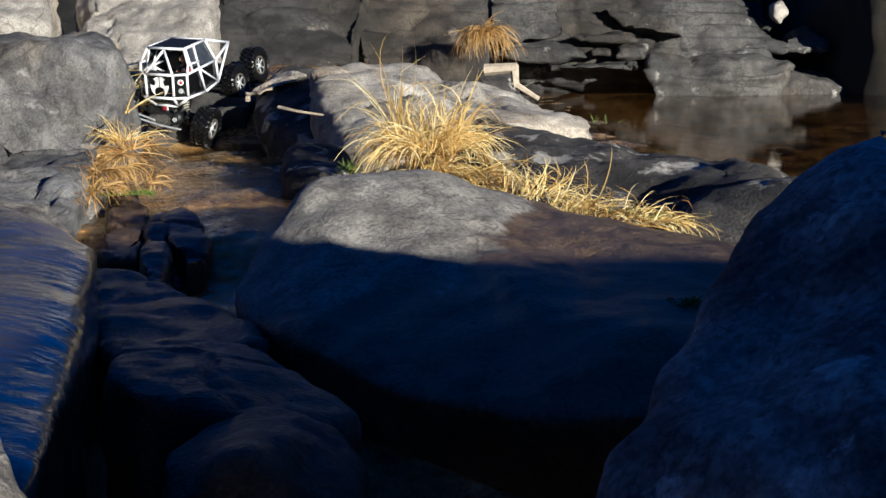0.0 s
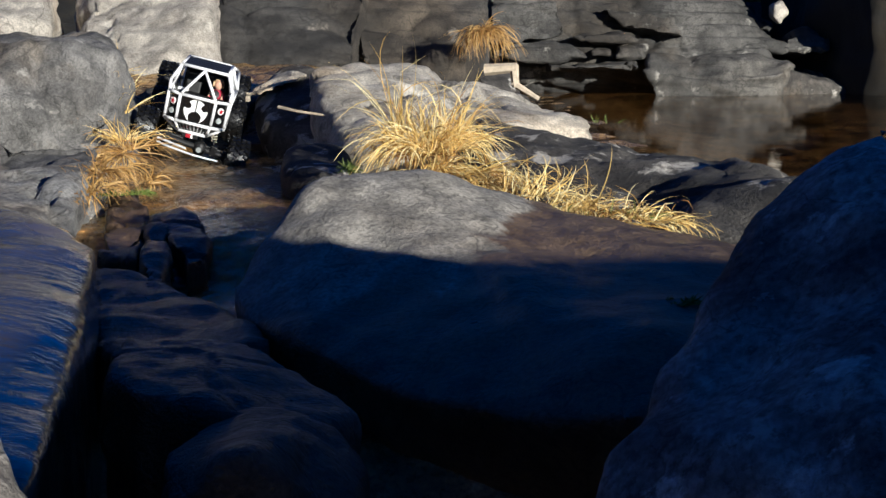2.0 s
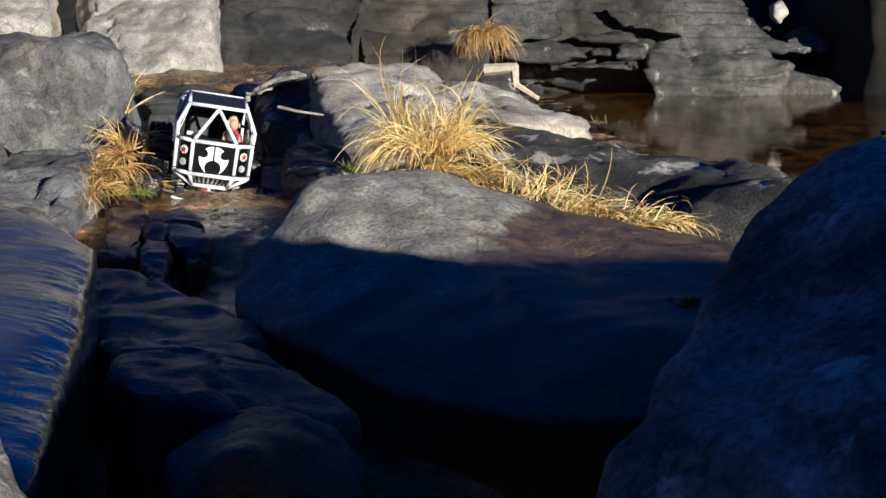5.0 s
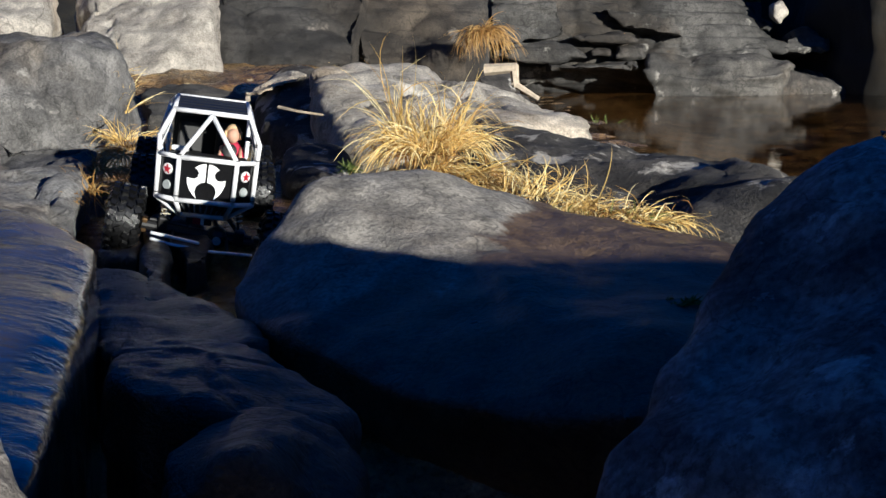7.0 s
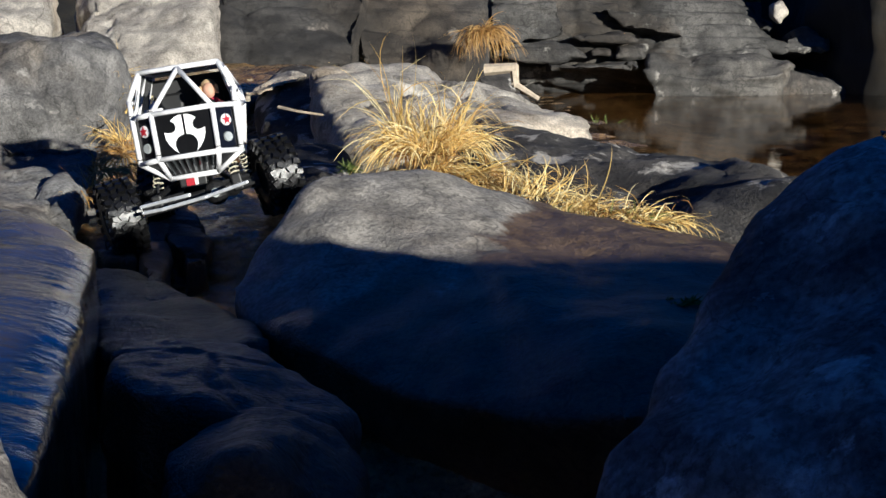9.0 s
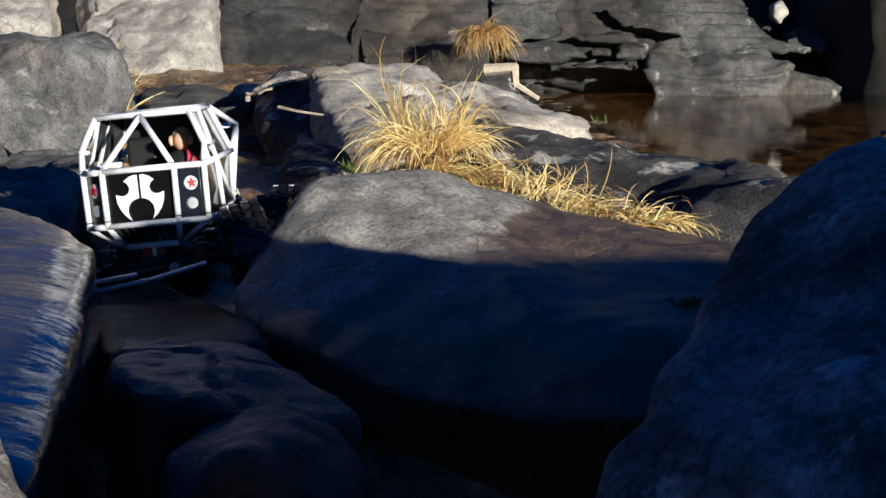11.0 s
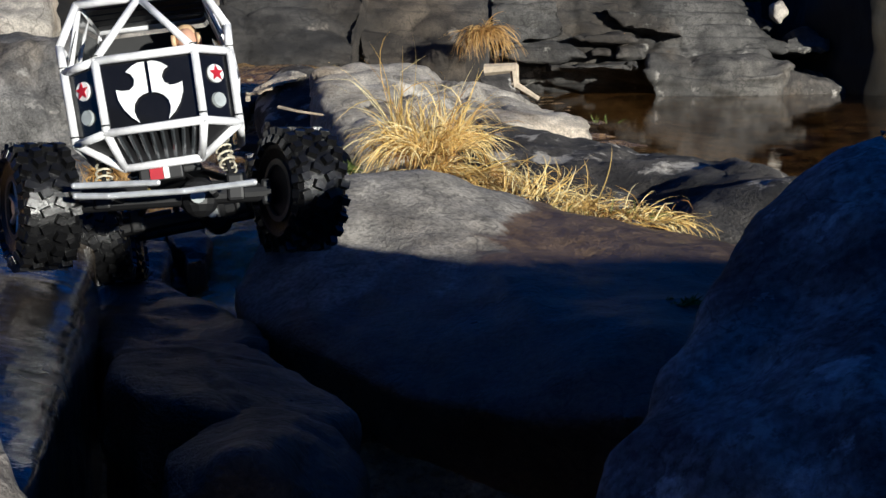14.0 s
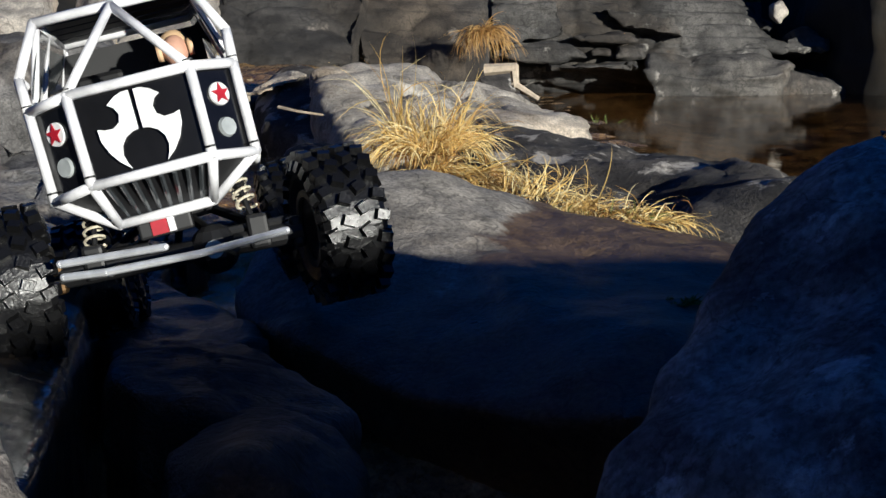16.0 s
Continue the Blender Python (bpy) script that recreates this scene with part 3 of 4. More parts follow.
# The near-black litter colour on this rock paints the shade at the pool's end.
rock("shade_rock",
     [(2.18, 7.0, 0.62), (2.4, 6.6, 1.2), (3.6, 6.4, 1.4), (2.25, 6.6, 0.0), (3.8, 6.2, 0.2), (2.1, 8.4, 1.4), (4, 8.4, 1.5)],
     SHADE_DARK, "rock at the end of the pool, coloured black for its shade", voxel=0.05, soften=2, rough=0.1, scale=2.0, seed=42.0, base=-0.1)

# ---------------------------------------------------------------- dry grass
def straw(name, a, b, c):
    m, nt, bsdf, co = shader(name)
    info = nt.nodes.new("ShaderNodeNewGeometry").outputs["Random Per Island"]
    col = ramp(nt, info, (0.0, a), (0.45, b), (1.0, c))
    col = mixed(nt, 0.5, col, ramp(nt, noise_tex(nt, co, 35.0, 3), (0.3, 0.75), (0.65, 1.0)), "MULTIPLY")
    nt.links.new(col, bsdf.inputs["Base Color"])
    bsdf.inputs["Roughness"].default_value = 0.55
    thin = nt.nodes.new("ShaderNodeBsdfTranslucent")
    nt.links.new(col, thin.inputs[0])
    mix = nt.nodes.new("ShaderNodeMixShader")
    mix.inputs[0].default_value = 0.25
    nt.links.new(bsdf.outputs[0], mix.inputs[1])
    nt.links.new(thin.outputs[0], mix.inputs[2])
    nt.links.new(mix.outputs[0], nt.nodes["Material Output"].inputs[0])
    return m


STRAW = straw("straw_grass", (0.46, 0.24, 0.05), (0.95, 0.68, 0.20), (0.98, 0.86, 0.48))
# Brown grass, also used for straw grass with shade put into its colour.
RUST = straw("brown_and_shaded_grass", (0.24, 0.12, 0.03), (0.52, 0.30, 0.08), (0.68, 0.46, 0.17))
GREEN = straw("green_grass", (0.07, 0.11, 0.015), (0.14, 0.20, 0.03), (0.22, 0.26, 0.06))


def tuft(name, at, spread, length, count, lean, droop, material, label, width=0.0030, fan=0.8, seed=0, tilt=0.0, curl=1.0, locks=9):
    """A tussock of withered blades in a few locks: each blade leaves its root at a slant, droops under its weight and curls its own way."""
    rng = random.Random(seed)
    verts, faces = [], []
    bunch = []
    for _ in range(locks):
        a, r = rng.uniform(0, math.tau), math.sqrt(rng.random())
        bunch.append((a, r, Vector((rng.gauss(0, .38), rng.gauss(0, .38), rng.gauss(0, .22))), rng.uniform(0.7, 1.15), Vector((rng.gauss(0, .9), rng.gauss(0, .6), rng.gauss(0, .25)))))
    for _ in range(count):
        a, r, sway, grow, twist = rng.choice(bunch)
        a, r = a + rng.gauss(0, .35), min(1.0, abs(r + rng.gauss(0, .22)))
        root = Vector((at[0] + spread[0] * r * math.cos(a), at[1] + spread[1] * r * math.sin(a), at[2] + tilt * spread[0] * r * math.cos(a)))
        out = Vector((math.cos(a) * r * fan + lean[0] + rng.gauss(0, .2), math.sin(a) * r * fan + lean[1] + rng.gauss(0, .2), lean[2] + rng.gauss(0, .14))) + sway
        out.normalize()
        size = length * grow * rng.uniform(0.4, 1.15)
        side_way = Vector((rng.gauss(0, 1), rng.gauss(0, .45), rng.gauss(0, .45))).normalized()
        w, fall = width * rng.uniform(0.45, 1.15), droop * rng.uniform(0.2, 1.7)
        kink = (twist * rng.uniform(0.2, 1.2) + Vector((rng.gauss(0, .7), rng.gauss(0, .6), rng.gauss(0, .35)))) * curl
        snap = rng.randint(3, 8) if rng.random() < 0.35 else 99
        n, base = 9, len(verts)
        p, d = root.copy(), out.copy()
        for k in range(n + 1):
            f = k / n
            half = side_way * w * (1 - f) ** 0.55 * 0.5
            verts += [p - half, p + half]
            p = p + d * (size / n)
            d = (d + Vector((0, 0, -fall / n * (0.4 + 1.6 * f))) + kink * (1.3 * (0.3 + f) / n)).normalized()
            if k == snap:
                d = (d + Vector((rng.gauss(0, .7), rng.gauss(0, .6), rng.gauss(-.35, .4)))).normalized()
        faces += [(base + 2 * k, base + 2 * k + 1, base + 2 * k + 3, base + 2 * k + 2) for k in range(n)]
    me = bpy.data.meshes.new(name)
    me.from_pydata([tuple(v) for v in verts], [], faces)
    me.materials.append(material)
    ob = new(name, me)
    smooth(ob)
    return tagged(ob, label, "grass", kind="stuff")


TALL, FLAT = "tall tussock of bright straw-yellow dry grass on the rocks", "flattened mat of dry straw grass behind the boulder"
tuft("grass_tuft", (-0.040, 2.249, 0.108), (0.060, 0.06), 0.16, 620, (0.12, -0.35, 0.75), 2.4, STRAW, TALL, seed=1)
tuft("grass_tuft", (0.010, 2.043, 0.090), (0.055, 0.06), 0.14, 460, (0.25, -0.45, 0.20), 2.2, STRAW, TALL, seed=2)
tuft("grass_tuft", (-0.075, 2.355, 0.134), (0.030, 0.04), 0.17, 34, (-0.05, -0.1, 1.0), 0.5, STRAW, TALL, seed=3, curl=0.7)
tuft("grass_tuft", (-0.035, 2.304, 0.132), (0.05, 0.05), 0.17, 60, (0.35, -0.2, 0.9), 2.2, STRAW, TALL, seed=31)
tuft("grass_tuft", (-0.060, 2.230, 0.105), (0.06, 0.05), 0.08, 260, (0.05, -0.5, 0.35), 2.0, RUST, TALL, seed=32)
tuft("grass_tuft", (0.050, 1.960, 0.085), (0.05, 0.05), 0.09, 130, (0.45, -0.35, 0.1), 2.2, RUST, "withered brown grass between the tussocks", seed=33)
tuft("grass_tuft", (0.135, 1.856, 0.078), (0.07, 0.05), 0.085, 190, (0.2, -0.30, 0.22), 1.8, STRAW, FLAT, seed=4, curl=1.7, width=0.0026)
tuft("grass_tuft", (0.205, 1.763, 0.070), (0.08, 0.05), 0.085, 230, (0.35, -0.30, 0.18), 1.7, STRAW, FLAT, seed=41, curl=1.7, width=0.0026)
tuft("grass_tuft", (0.280, 1.701, 0.062), (0.06, 0.045), 0.080, 170, (0.45, -0.30, 0.16), 1.7, STRAW, FLAT, seed=5, curl=1.6, width=0.0026)
tuft("grass_tuft", (0.215, 1.760, 0.068), (0.13, 0.06), 0.06, 200, (0.2, -0.30, 0.15), 1.7, RUST, FLAT, seed=51, curl=1.6, width=0.0026)
tuft("grass_tuft", (-0.779, 2.962, 0.133), (0.025, 0.05), 0.16, 42, (0.10, -0.05, 0.9), 0.8, STRAW, "upright tussock of dry yellow grass beside the rock", seed=6, width=0.0042)
tuft("grass_tuft", (-0.715, 2.751, 0.083), (0.03, 0.05), 0.09, 130, (0.10, -0.2, 0.5), 1.4, STRAW, "upright tussock of dry yellow grass beside the rock", seed=7)
tuft("grass_tuft", (-0.660, 2.494, 0.080), (0.03, 0.14), 0.08, 300, (0.06, -0.3, 0.1), 1.6, RUST, "brown grass hanging into the stream, partly browned for shade", seed=8)
tuft("grass_tuft", (-0.635, 2.294, 0.070), (0.03, 0.12), 0.07, 300, (0.05, -0.3, 0.05), 1.6, RUST, "brown grass hanging into the stream, partly browned for shade", seed=81)
tuft("grass_tuft", (-0.603, 2.086, 0.057), (0.025, 0.12), 0.06, 280, (0.05, -0.3, 0.0), 1.5, RUST, "brown grass hanging into the stream, partly browned for shade", seed=9)
tuft("grass_tuft", (-0.600, 2.420, 0.030), (0.03, 0.10), 0.05, 80, (0.30, -0.2, 0.1), 1.4, RUST, "brown grass hanging into the stream, partly browned for shade", seed=91)
tuft("grass_tuft", (0.170, 4.875, 0.340), (0.05, 0.03), 0.17, 420, (0, -0.35, -0.15), 3.2, RUST, "clump of brown grass hanging from the rock face", seed=10, width=0.005, curl=0.6)
tuft("grass_tuft", (0.388, 2.908, 0.112), (0.03, 0.02), 0.03, 16, (0, -0.1, 0.9), 0.5, GREEN, "few green grass blades at the pool edge", seed=11)
tuft("grass_tuft", (-0.584, 2.233, 0.028), (0.04, 0.03), 0.025, 140, (0.1, -0.3, 0.5), 1, GREEN, "small patch of green moss grass by the water", seed=12, width=0.004)
tuft("grass_tuft", (-0.176, 2.193, 0.080), (0.02, 0.04), 0.022, 140, (-0.2, -0.3, 0.4), 1, GREEN, "small patch of green moss grass by the water", seed=13, width=0.004)
tuft("grass_tuft", (0.204, 1.702, 0.064), (0.1, 0.02), 0.03, 60, (0.2, -0.3, 0.8), 0.8, GREEN, "green blades among the dry grass", seed=14)
tuft("moss_patch", (0.236, 1.176, 0.058), (0.018, 0.012), 0.012, 160, (0.2, -0.3, 0.5), 1, GREEN, "small patch of green moss on the wet boulder", seed=15, width=0.003)
for k in range(7):
    tuft("reed_clump", (0.9 + 0.27 * k, 8.75 + 0.08 * (k % 3), 0.55), (0.16, 0.10), 0.50, 150, (0, 0, 1.0), 0.5, RUST, "tall brown reeds on the far bank, mirrored in the pool", seed=60 + k, width=0.010, fan=0.25, curl=0.35)

def twig(points, r, label):
    bm = bmesh.new()
    for k, (a, b) in enumerate(zip(points, points[1:])):
        d = Vector(b) - Vector(a)
        m = Matrix.Translation((Vector(a) + Vector(b)) / 2) @ d.to_track_quat("Z", "Y").to_matrix().to_4x4()
        bmesh.ops.create_cone(bm, cap_ends=True, segments=6, radius1=r * (1 - 0.2 * k), radius2=r * (1 - 0.2 * (k + 1)), depth=d.length + r, matrix=m)
    ob = new("twig", as_mesh("twig", bm, BARK))
    return tagged(ob, label, "twig")


BARK = plain("bleached_twig", (0.55, 0.46, 0.34), 0.8, grain=0.3)
twig([(-0.370, 2.764, 0.158), (-0.327, 2.732, 0.151), (-0.268, 2.711, 0.144)], 0.004, "bleached twig leaning on the rock")

twig([(0.150, 4.14, 0.203), (0.238, 4.12, 0.210), (0.243, 4.12, 0.155), (0.312, 4.10, 0.112)], 0.020, "short bleached driftwood branch lying on the rocks")

# ---------------------------------------------------------------- the crawler car (its front looks along -y)
def tube(bm, a, b, r, seg=8, over=0.0):
    a, b = Vector(a), Vector(b)
    m = Matrix.Translation((a + b) / 2) @ (b - a).to_track_quat("Z", "Y").to_matrix().to_4x4()
    bmesh.ops.create_cone(bm, cap_ends=True, segments=seg, radius1=r, radius2=r, depth=(b - a).length + over, matrix=m)


def ball(bm, at, r, seg=8, squash=(1, 1, 1)):
    bmesh.ops.create_uvsphere(bm, u_segments=seg, v_segments=max(4, seg // 2 + 1), radius=r, matrix=Matrix.Translation(at) @ Matrix.Diagonal((*squash, 1)))


def block(bm, at, size, turn=None, bevel=0.0):
    m = Matrix.Translation(at) @ (turn or Matrix()) @ Matrix.Diagonal((*size, 1))
    got = bmesh.ops.create_cube(bm, size=1.0, matrix=m)
    if bevel:
        edges = {e for v in got["verts"] for e in v.link_edges}
        bmesh.ops.bevel(bm, geom=list(edges), offset=bevel, segments=2, affect="EDGES", profile=0.5)


def bent(bm, pts, r, seg=8):
    for a, b in zip(pts, pts[1:]):
        tube(bm, a, b, r, seg)
    for p in pts:
        ball(bm, p, r * 1.02, seg)


def plate(bm, pts, thick):
    """A flat plate over the corner points, thickened backwards."""
    vs = [bm.verts.new(p) for p in pts]
    f = bm.faces.new(vs)
    f.normal_update()
    n = f.normal.copy()
    got = bmesh.ops.extrude_face_region(bm, geom=[f])
    for v in got["geom"]:
        if isinstance(v, bmesh.types.BMVert):
            v.co -= n * thick
    bmesh.ops.recalc_face_normals(bm, faces=bm.faces[:])


def rings(bm, axis_pts, radii, seg, close=False):
    """A turned body round the x axis from (x, radius) pairs."""
    loops = []
    for x, r in zip(axis_pts, radii):
        loops.append([bm.verts.new((x, r * math.cos(k * math.tau / seg), r * math.sin(k * math.tau / seg))) for k in range(seg)])
    pairs = list(zip(loops, loops[1:])) + ([(loops[-1], loops[0])] if close else [])
    for a, b in pairs:
        for k in range(seg):
            bm.faces.new((a[k], a[(k + 1) % seg], b[(k + 1) % seg], b[k]))
    if not close:
        bm.faces.new(loops[0][::-1])
        bm.faces.new(loops[-1])
    bmesh.ops.recalc_face_normals(bm, faces=bm.faces[:])


WHITE = plain("white_cage_plastic", (0.88, 0.88, 0.90), 0.38, grain=0.05)
BLACK = plain("black_panel_plastic", (0.006, 0.006, 0.007), 0.22, coat=0.3)
MATT = plain("matt_black_plastic", (0.009, 0.009, 0.010), 0.5)
RUBBER = plain("wet_black_rubber", (0.006, 0.006, 0.0065), 0.30, grain=0.5)
STICKER = plain("white_sticker", (0.90, 0.90, 0.90), 0.4)
RED = plain("red_enamel", (0.42, 0.012, 0.025), 0.4)
STEEL = plain("brushed_aluminium", (0.80, 0.82, 0.85), 0.34, metal=0.55)
# Brass toned far down: the shade on the knuckle is in its colour.
BRASS = plain("shade_dark_brass", (0.10, 0.06, 0.025), 0.55, metal=0.8)
SPRING = plain("cream_spring", (0.72, 0.66, 0.50), 0.4)
LENS = plain("grey_lamp_lens", (0.45, 0.48, 0.48), 0.15, coat=0.6)
SKIN = plain("doll_skin", (0.62, 0.36, 0.25), 0.6)
HAIR = plain("doll_fair_hair", (0.66, 0.46, 0.26), 0.6)
CLOTH = plain("doll_red_cloth", (0.42, 0.02, 0.06), 0.8)
RIMS = plain("grey_brown_wheel_ring", (0.13, 0.115, 0.09), 0.5)
SMOKE = plain("smoked_window_plastic", (0.05, 0.055, 0.06), 0.12, coat=0.5)

car = tagged(new("rc_crawler_car"), "white tube-framed radio-controlled rock crawler car with black panels and knobbly tyres", "toy car")
T_R = 0.0039
ROOF, BEND, BELT, INNER = (.058, .025, .066), (.0765, .010, .026), (.075, 0, 0), (.044, -.025, .002)
LOW, LOWIN, BOTTOM = (.074, -.004, -.067), (.043, -.030, -.064), (.035, 0, -.094)
REAR, WAIST, TAIL, SILL, SILLREAR = (.056, .151, .066), (.078, .165, .004), (.068, .270, .034), (.072, .10, -.074), (.066, .19, -.066)


def side(p, s):
    return Vector((s * p[0], p[1], p[2]))


def lerp(a, b, t):
    return Vector(a) * (1 - t) + Vector(b) * t


bm = bmesh.new()
for s in (-1, 1):
    bent(bm, [side(p, s) for p in (ROOF, BEND, BELT, LOW, BOTTOM)], T_R)
    bent(bm, [side(p, s) for p in (BELT, INNER, LOWIN, BOTTOM)], T_R)
    bent(bm, [side(p, s) for p in (LOW, LOWIN)], T_R)
    bent(bm, [side(p, s) for p in (ROOF, REAR, TAIL)], T_R)
    bent(bm, [side(p, s) for p in (BELT, WAIST, TAIL)], T_R)
    bent(bm, [side(p, s) for p in (LOW, SILL, SILLREAR, TAIL)], T_R)
    bent(bm, [side(p, s) for p in (REAR, WAIST, SILLREAR)], T_R)
    bent(bm, [lerp(side(ROOF, s), side(REAR, s), 0.45), lerp(side(BELT, s), side(WAIST, s), 0.42), side(SILL, s)], T_R * 0.9)
    bent(bm, [side(ROOF, s) + Vector((0, .010, -.002)), lerp(side(BELT, s), side(WAIST, s), 0.20)], T_R * 0.8)
    bent(bm, [lerp(side(BELT, s), side(WAIST, s), 0.42), side(SILLREAR, s)], T_R * 0.8)
    bent(bm, [side(BEND, s), lerp(side(BELT, s), side(WAIST, s), 0.42) + Vector((0, 0, .020))], T_R * 0.8)
    bent(bm, [Vector((0, .016, .064)), side(INNER, s)], T_R * 0.95)
for p in (ROOF, INNER, LOWIN, BOTTOM, REAR, WAIST, TAIL, SILLREAR):
    tube(bm, side(p, -1), side(p, 1), T_R)
cage = part("cage", bm, WHITE, car, "white tubular roll cage")
smooth(cage)

# joints where the tubes are plugged together
for p in (LOW, LOWIN, INNER, BELT):
    for s in (-1, 1):
        bm = bmesh.new()
        a, b = side(p, s), side(p, s) + Vector((0, 0, .004 if p in (BELT, INNER) else .006))
        tube(bm, a + (b - a) * 1.0, a + (b - a) * 1.25, T_R * 1.03)
        part("joint_ring", bm, MATT, cage)

back = Vector((0, .0035, 0))
bm = bmesh.new()
plate(bm, [side(INNER, -1) + back, side(LOWIN, -1) + back, side(LOWIN, 1) + back, side(INNER, 1) + back], .0015)
hood = part("front_panel", bm, BLACK, car, "glossy black front panel")
UNIT = 0.000312
HALF = [(5, 268), (21, 268), (40, 275), (60, 290), (47, 299), (39, 315), (43, 333), (58, 344), (78, 343), (94, 338), (92, 366), (80, 396),
        (62, 421), (40, 440), (47, 425), (52, 405), (48, 385), (36, 369), (20, 360), (5, 357)]
for s in (-1, 1):
    bm = bmesh.new()
    pts = []
    for u, v in HALF:
        h = (0.5 - (v - 352) / 208.0)
        pts.append(Vector((s * u * UNIT, -.0262 - .005 * (1 - h), .002 - .066 * (1 - h))))
    plate(bm, pts if s < 0 else pts[::-1], .0008)
    part("emblem_half", bm, STICKER, hood, "plain white crescent emblem")
bm = bmesh.new()
plate(bm, [side(LOWIN, -1) + back, side(BOTTOM, -1) + back * 1.2, side(BOTTOM, 1) + back * 1.2, side(LOWIN, 1) + back], .0015)
grille = part("grille", bm, MATT, car, "black slotted grille")
for k in range(8):
    f = (k + 0.5) / 8
    top = lerp(side(LOWIN, -1), side(LOWIN, 1), 0.06 + 0.88 * f) + Vector((0, .001, -.004))
    low = lerp(side(BOTTOM, -1), side(BOTTOM, 1), 0.06 + 0.88 * f) + Vector((0, .002, .004))
    bm = bmesh.new()
    tube(bm, top, low, .0019, 6)
    part("grille_slat", bm, SMOKE, grille)
for s in (-1, 1):
    bm = bmesh.new()
    q = [side(BELT, s) + back, side(LOW, s) + back, side(LOWIN, s) + back, side(INNER, s) + back]
    plate(bm, q if s < 0 else q[::-1], .0015)
    wing = part("wing_panel", bm, BLACK, car)
    n = (q[3] - q[0]).cross(q[1] - q[0]).normalized()
    if n.y > 0:
        n = -n
    face = n.to_track_quat("Z", "Y").to_matrix().to_4x4()
    mid_u = lerp(lerp(q[0], q[3], .52), lerp(q[1], q[2], .52), .33) + n * .0012
    mid_l = lerp(lerp(q[0], q[3], .52), lerp(q[1], q[2], .52), .70) + n * .0012
    bm = bmesh.new()
    bmesh.ops.create_cone(bm, cap_ends=True, segments=20, radius1=.0088, radius2=.0084, depth=.0016, matrix=Matrix.Translation(mid_u) @ face)
    part("badge_disc", bm, STICKER, wing, "round white badge")
    bm = bmesh.new()
    up = face.to_3x3() @ Vector((0, 1, 0))
    up = Vector((0, 0, 1)) - n * n.z
    up.normalize()
    rt = up.cross(n)
    star = []
    for k in range(10):
        r = .0080 if k % 2 == 0 else .0034
        a = k * math.pi / 5
        star.append(mid_u + n * .0014 + up * r * math.cos(a) + rt * r * math.sin(a))
    plate(bm, star, .0006)
    part("star", bm, RED, wing, "red five-pointed star")
    bm = bmesh.new()
    bmesh.ops.create_cone(bm, cap_ends=True, segments=20, radius1=.0076, radius2=.0066, depth=.003, matrix=Matrix.Translation(mid_l) @ face)
    part("lamp", bm, LENS, wing, "round grey lamp lens")
    bm = bmesh.new()
    plate(bm, [side(LOW, s) + back, lerp(side(LOW, s), side(BOTTOM, s), .9) + back, lerp(side(LOWIN, s), side(BOTTOM, s), .8) + back, side(LOWIN, s) + back], .001)
    part("corner_panel", bm, MATT, car)
    bm = bmesh.new()
    inn = Vector((-s * .003, 0, 0))
    plate(bm, [side(BELT, s) + inn, side(LOW, s) + inn, side(SILL, s) + inn, side(SILLREAR, s) + inn, side(WAIST, s) + inn], .0012)
    part("side_panel", bm, BLACK, car)
    bm = bmesh.new()
    plate(bm, [lerp(side(ROOF, s), side(REAR, s), .08) + inn, lerp(side(BELT, s), side(WAIST, s), .16) + inn + Vector((0, 0, .012)), side(WAIST, s) + inn, side(REAR, s) + inn], .001)
    part("side_window", bm, SMOKE, car, "smoked plastic side window")
bm = bmesh.new()
for k in range(5):
    plate(bm, [(-.054, .030 + k * .024, .0665), (-.054, .050 + k * .024, .0665), (.054, .050 + k * .024, .0665), (.054, .030 + k * .024, .0665)], .0015)
part("roof_panel", bm, MATT, car, "slatted black roof panel")
bm = bmesh.new()
block(bm, (0, .075, -.030), (.130, .13, .004))
block(bm, (0, .155, .008), (.118, .004, .10))
block(bm, (0, .012, -.004), (.12, .022, .012), None, .003)
part("cabin_tub", bm, MATT, car, "black cabin interior")
for s in (-1, 1):
    bm = bmesh.new()
    block(bm, (s * .031, .098, -.022), (.042, .045, .014), None, .004)
    block(bm, (s * .031, .125, .006), (.042, .014, .056), pose(0, 0, 0, -10), .005)
    part("seat", bm, MATT, car)
bm = bmesh.new()
block(bm, (-.044, .018, .007), (.026, .010, .007), pose(0, 0, 0, 0, 0, -12), .0015)
part("dash_box", bm, STICKER, car, "small white box on the dash")
bm = bmesh.new()
bmesh.ops.create_uvsphere(bm, u_segments=12, v_segments=8, radius=.012, matrix=pose(.032, .046, .006, 60) @ Matrix.Diagonal((1, 1, .18, 1)))
part("steering_wheel", bm, MATT, car)

# the driver doll, one plain shape
bm = bmesh.new()
ball(bm, (.034, .078, .004), .019, 12, (1.0, .75, 1.15))
for s in (-1, 1):
    tube(bm, (.034 + s * .016, .074, .012), (.034 + s * .018, .052, -.002), .0055, 8)
red_faces = len(bm.faces)
ball(bm, (.034, .072, .035), .0118, 14, (.92, 1, 1.15))
for s in (-1, 1):
    ball(bm, (.034 + s * .018, .050, -.002), .0055, 8)
skin_faces = len(bm.faces)
ball(bm, (.034, .0800, .040), .0132, 14, (1.05, .85, 1.08))
for s in (-1, 1):
    tube(bm, (.034 + s * .011, .073, .036), (.034 + s * .0155, .073, .036), .0075, 10)
bmesh.ops.transform(bm, matrix=Matrix.Translation((.036, .064, -.016)) @ Matrix.Diagonal((.92, .92, .92, 1)) @ Matrix.Translation((-.034, -.075, .012)), verts=bm.verts[:])
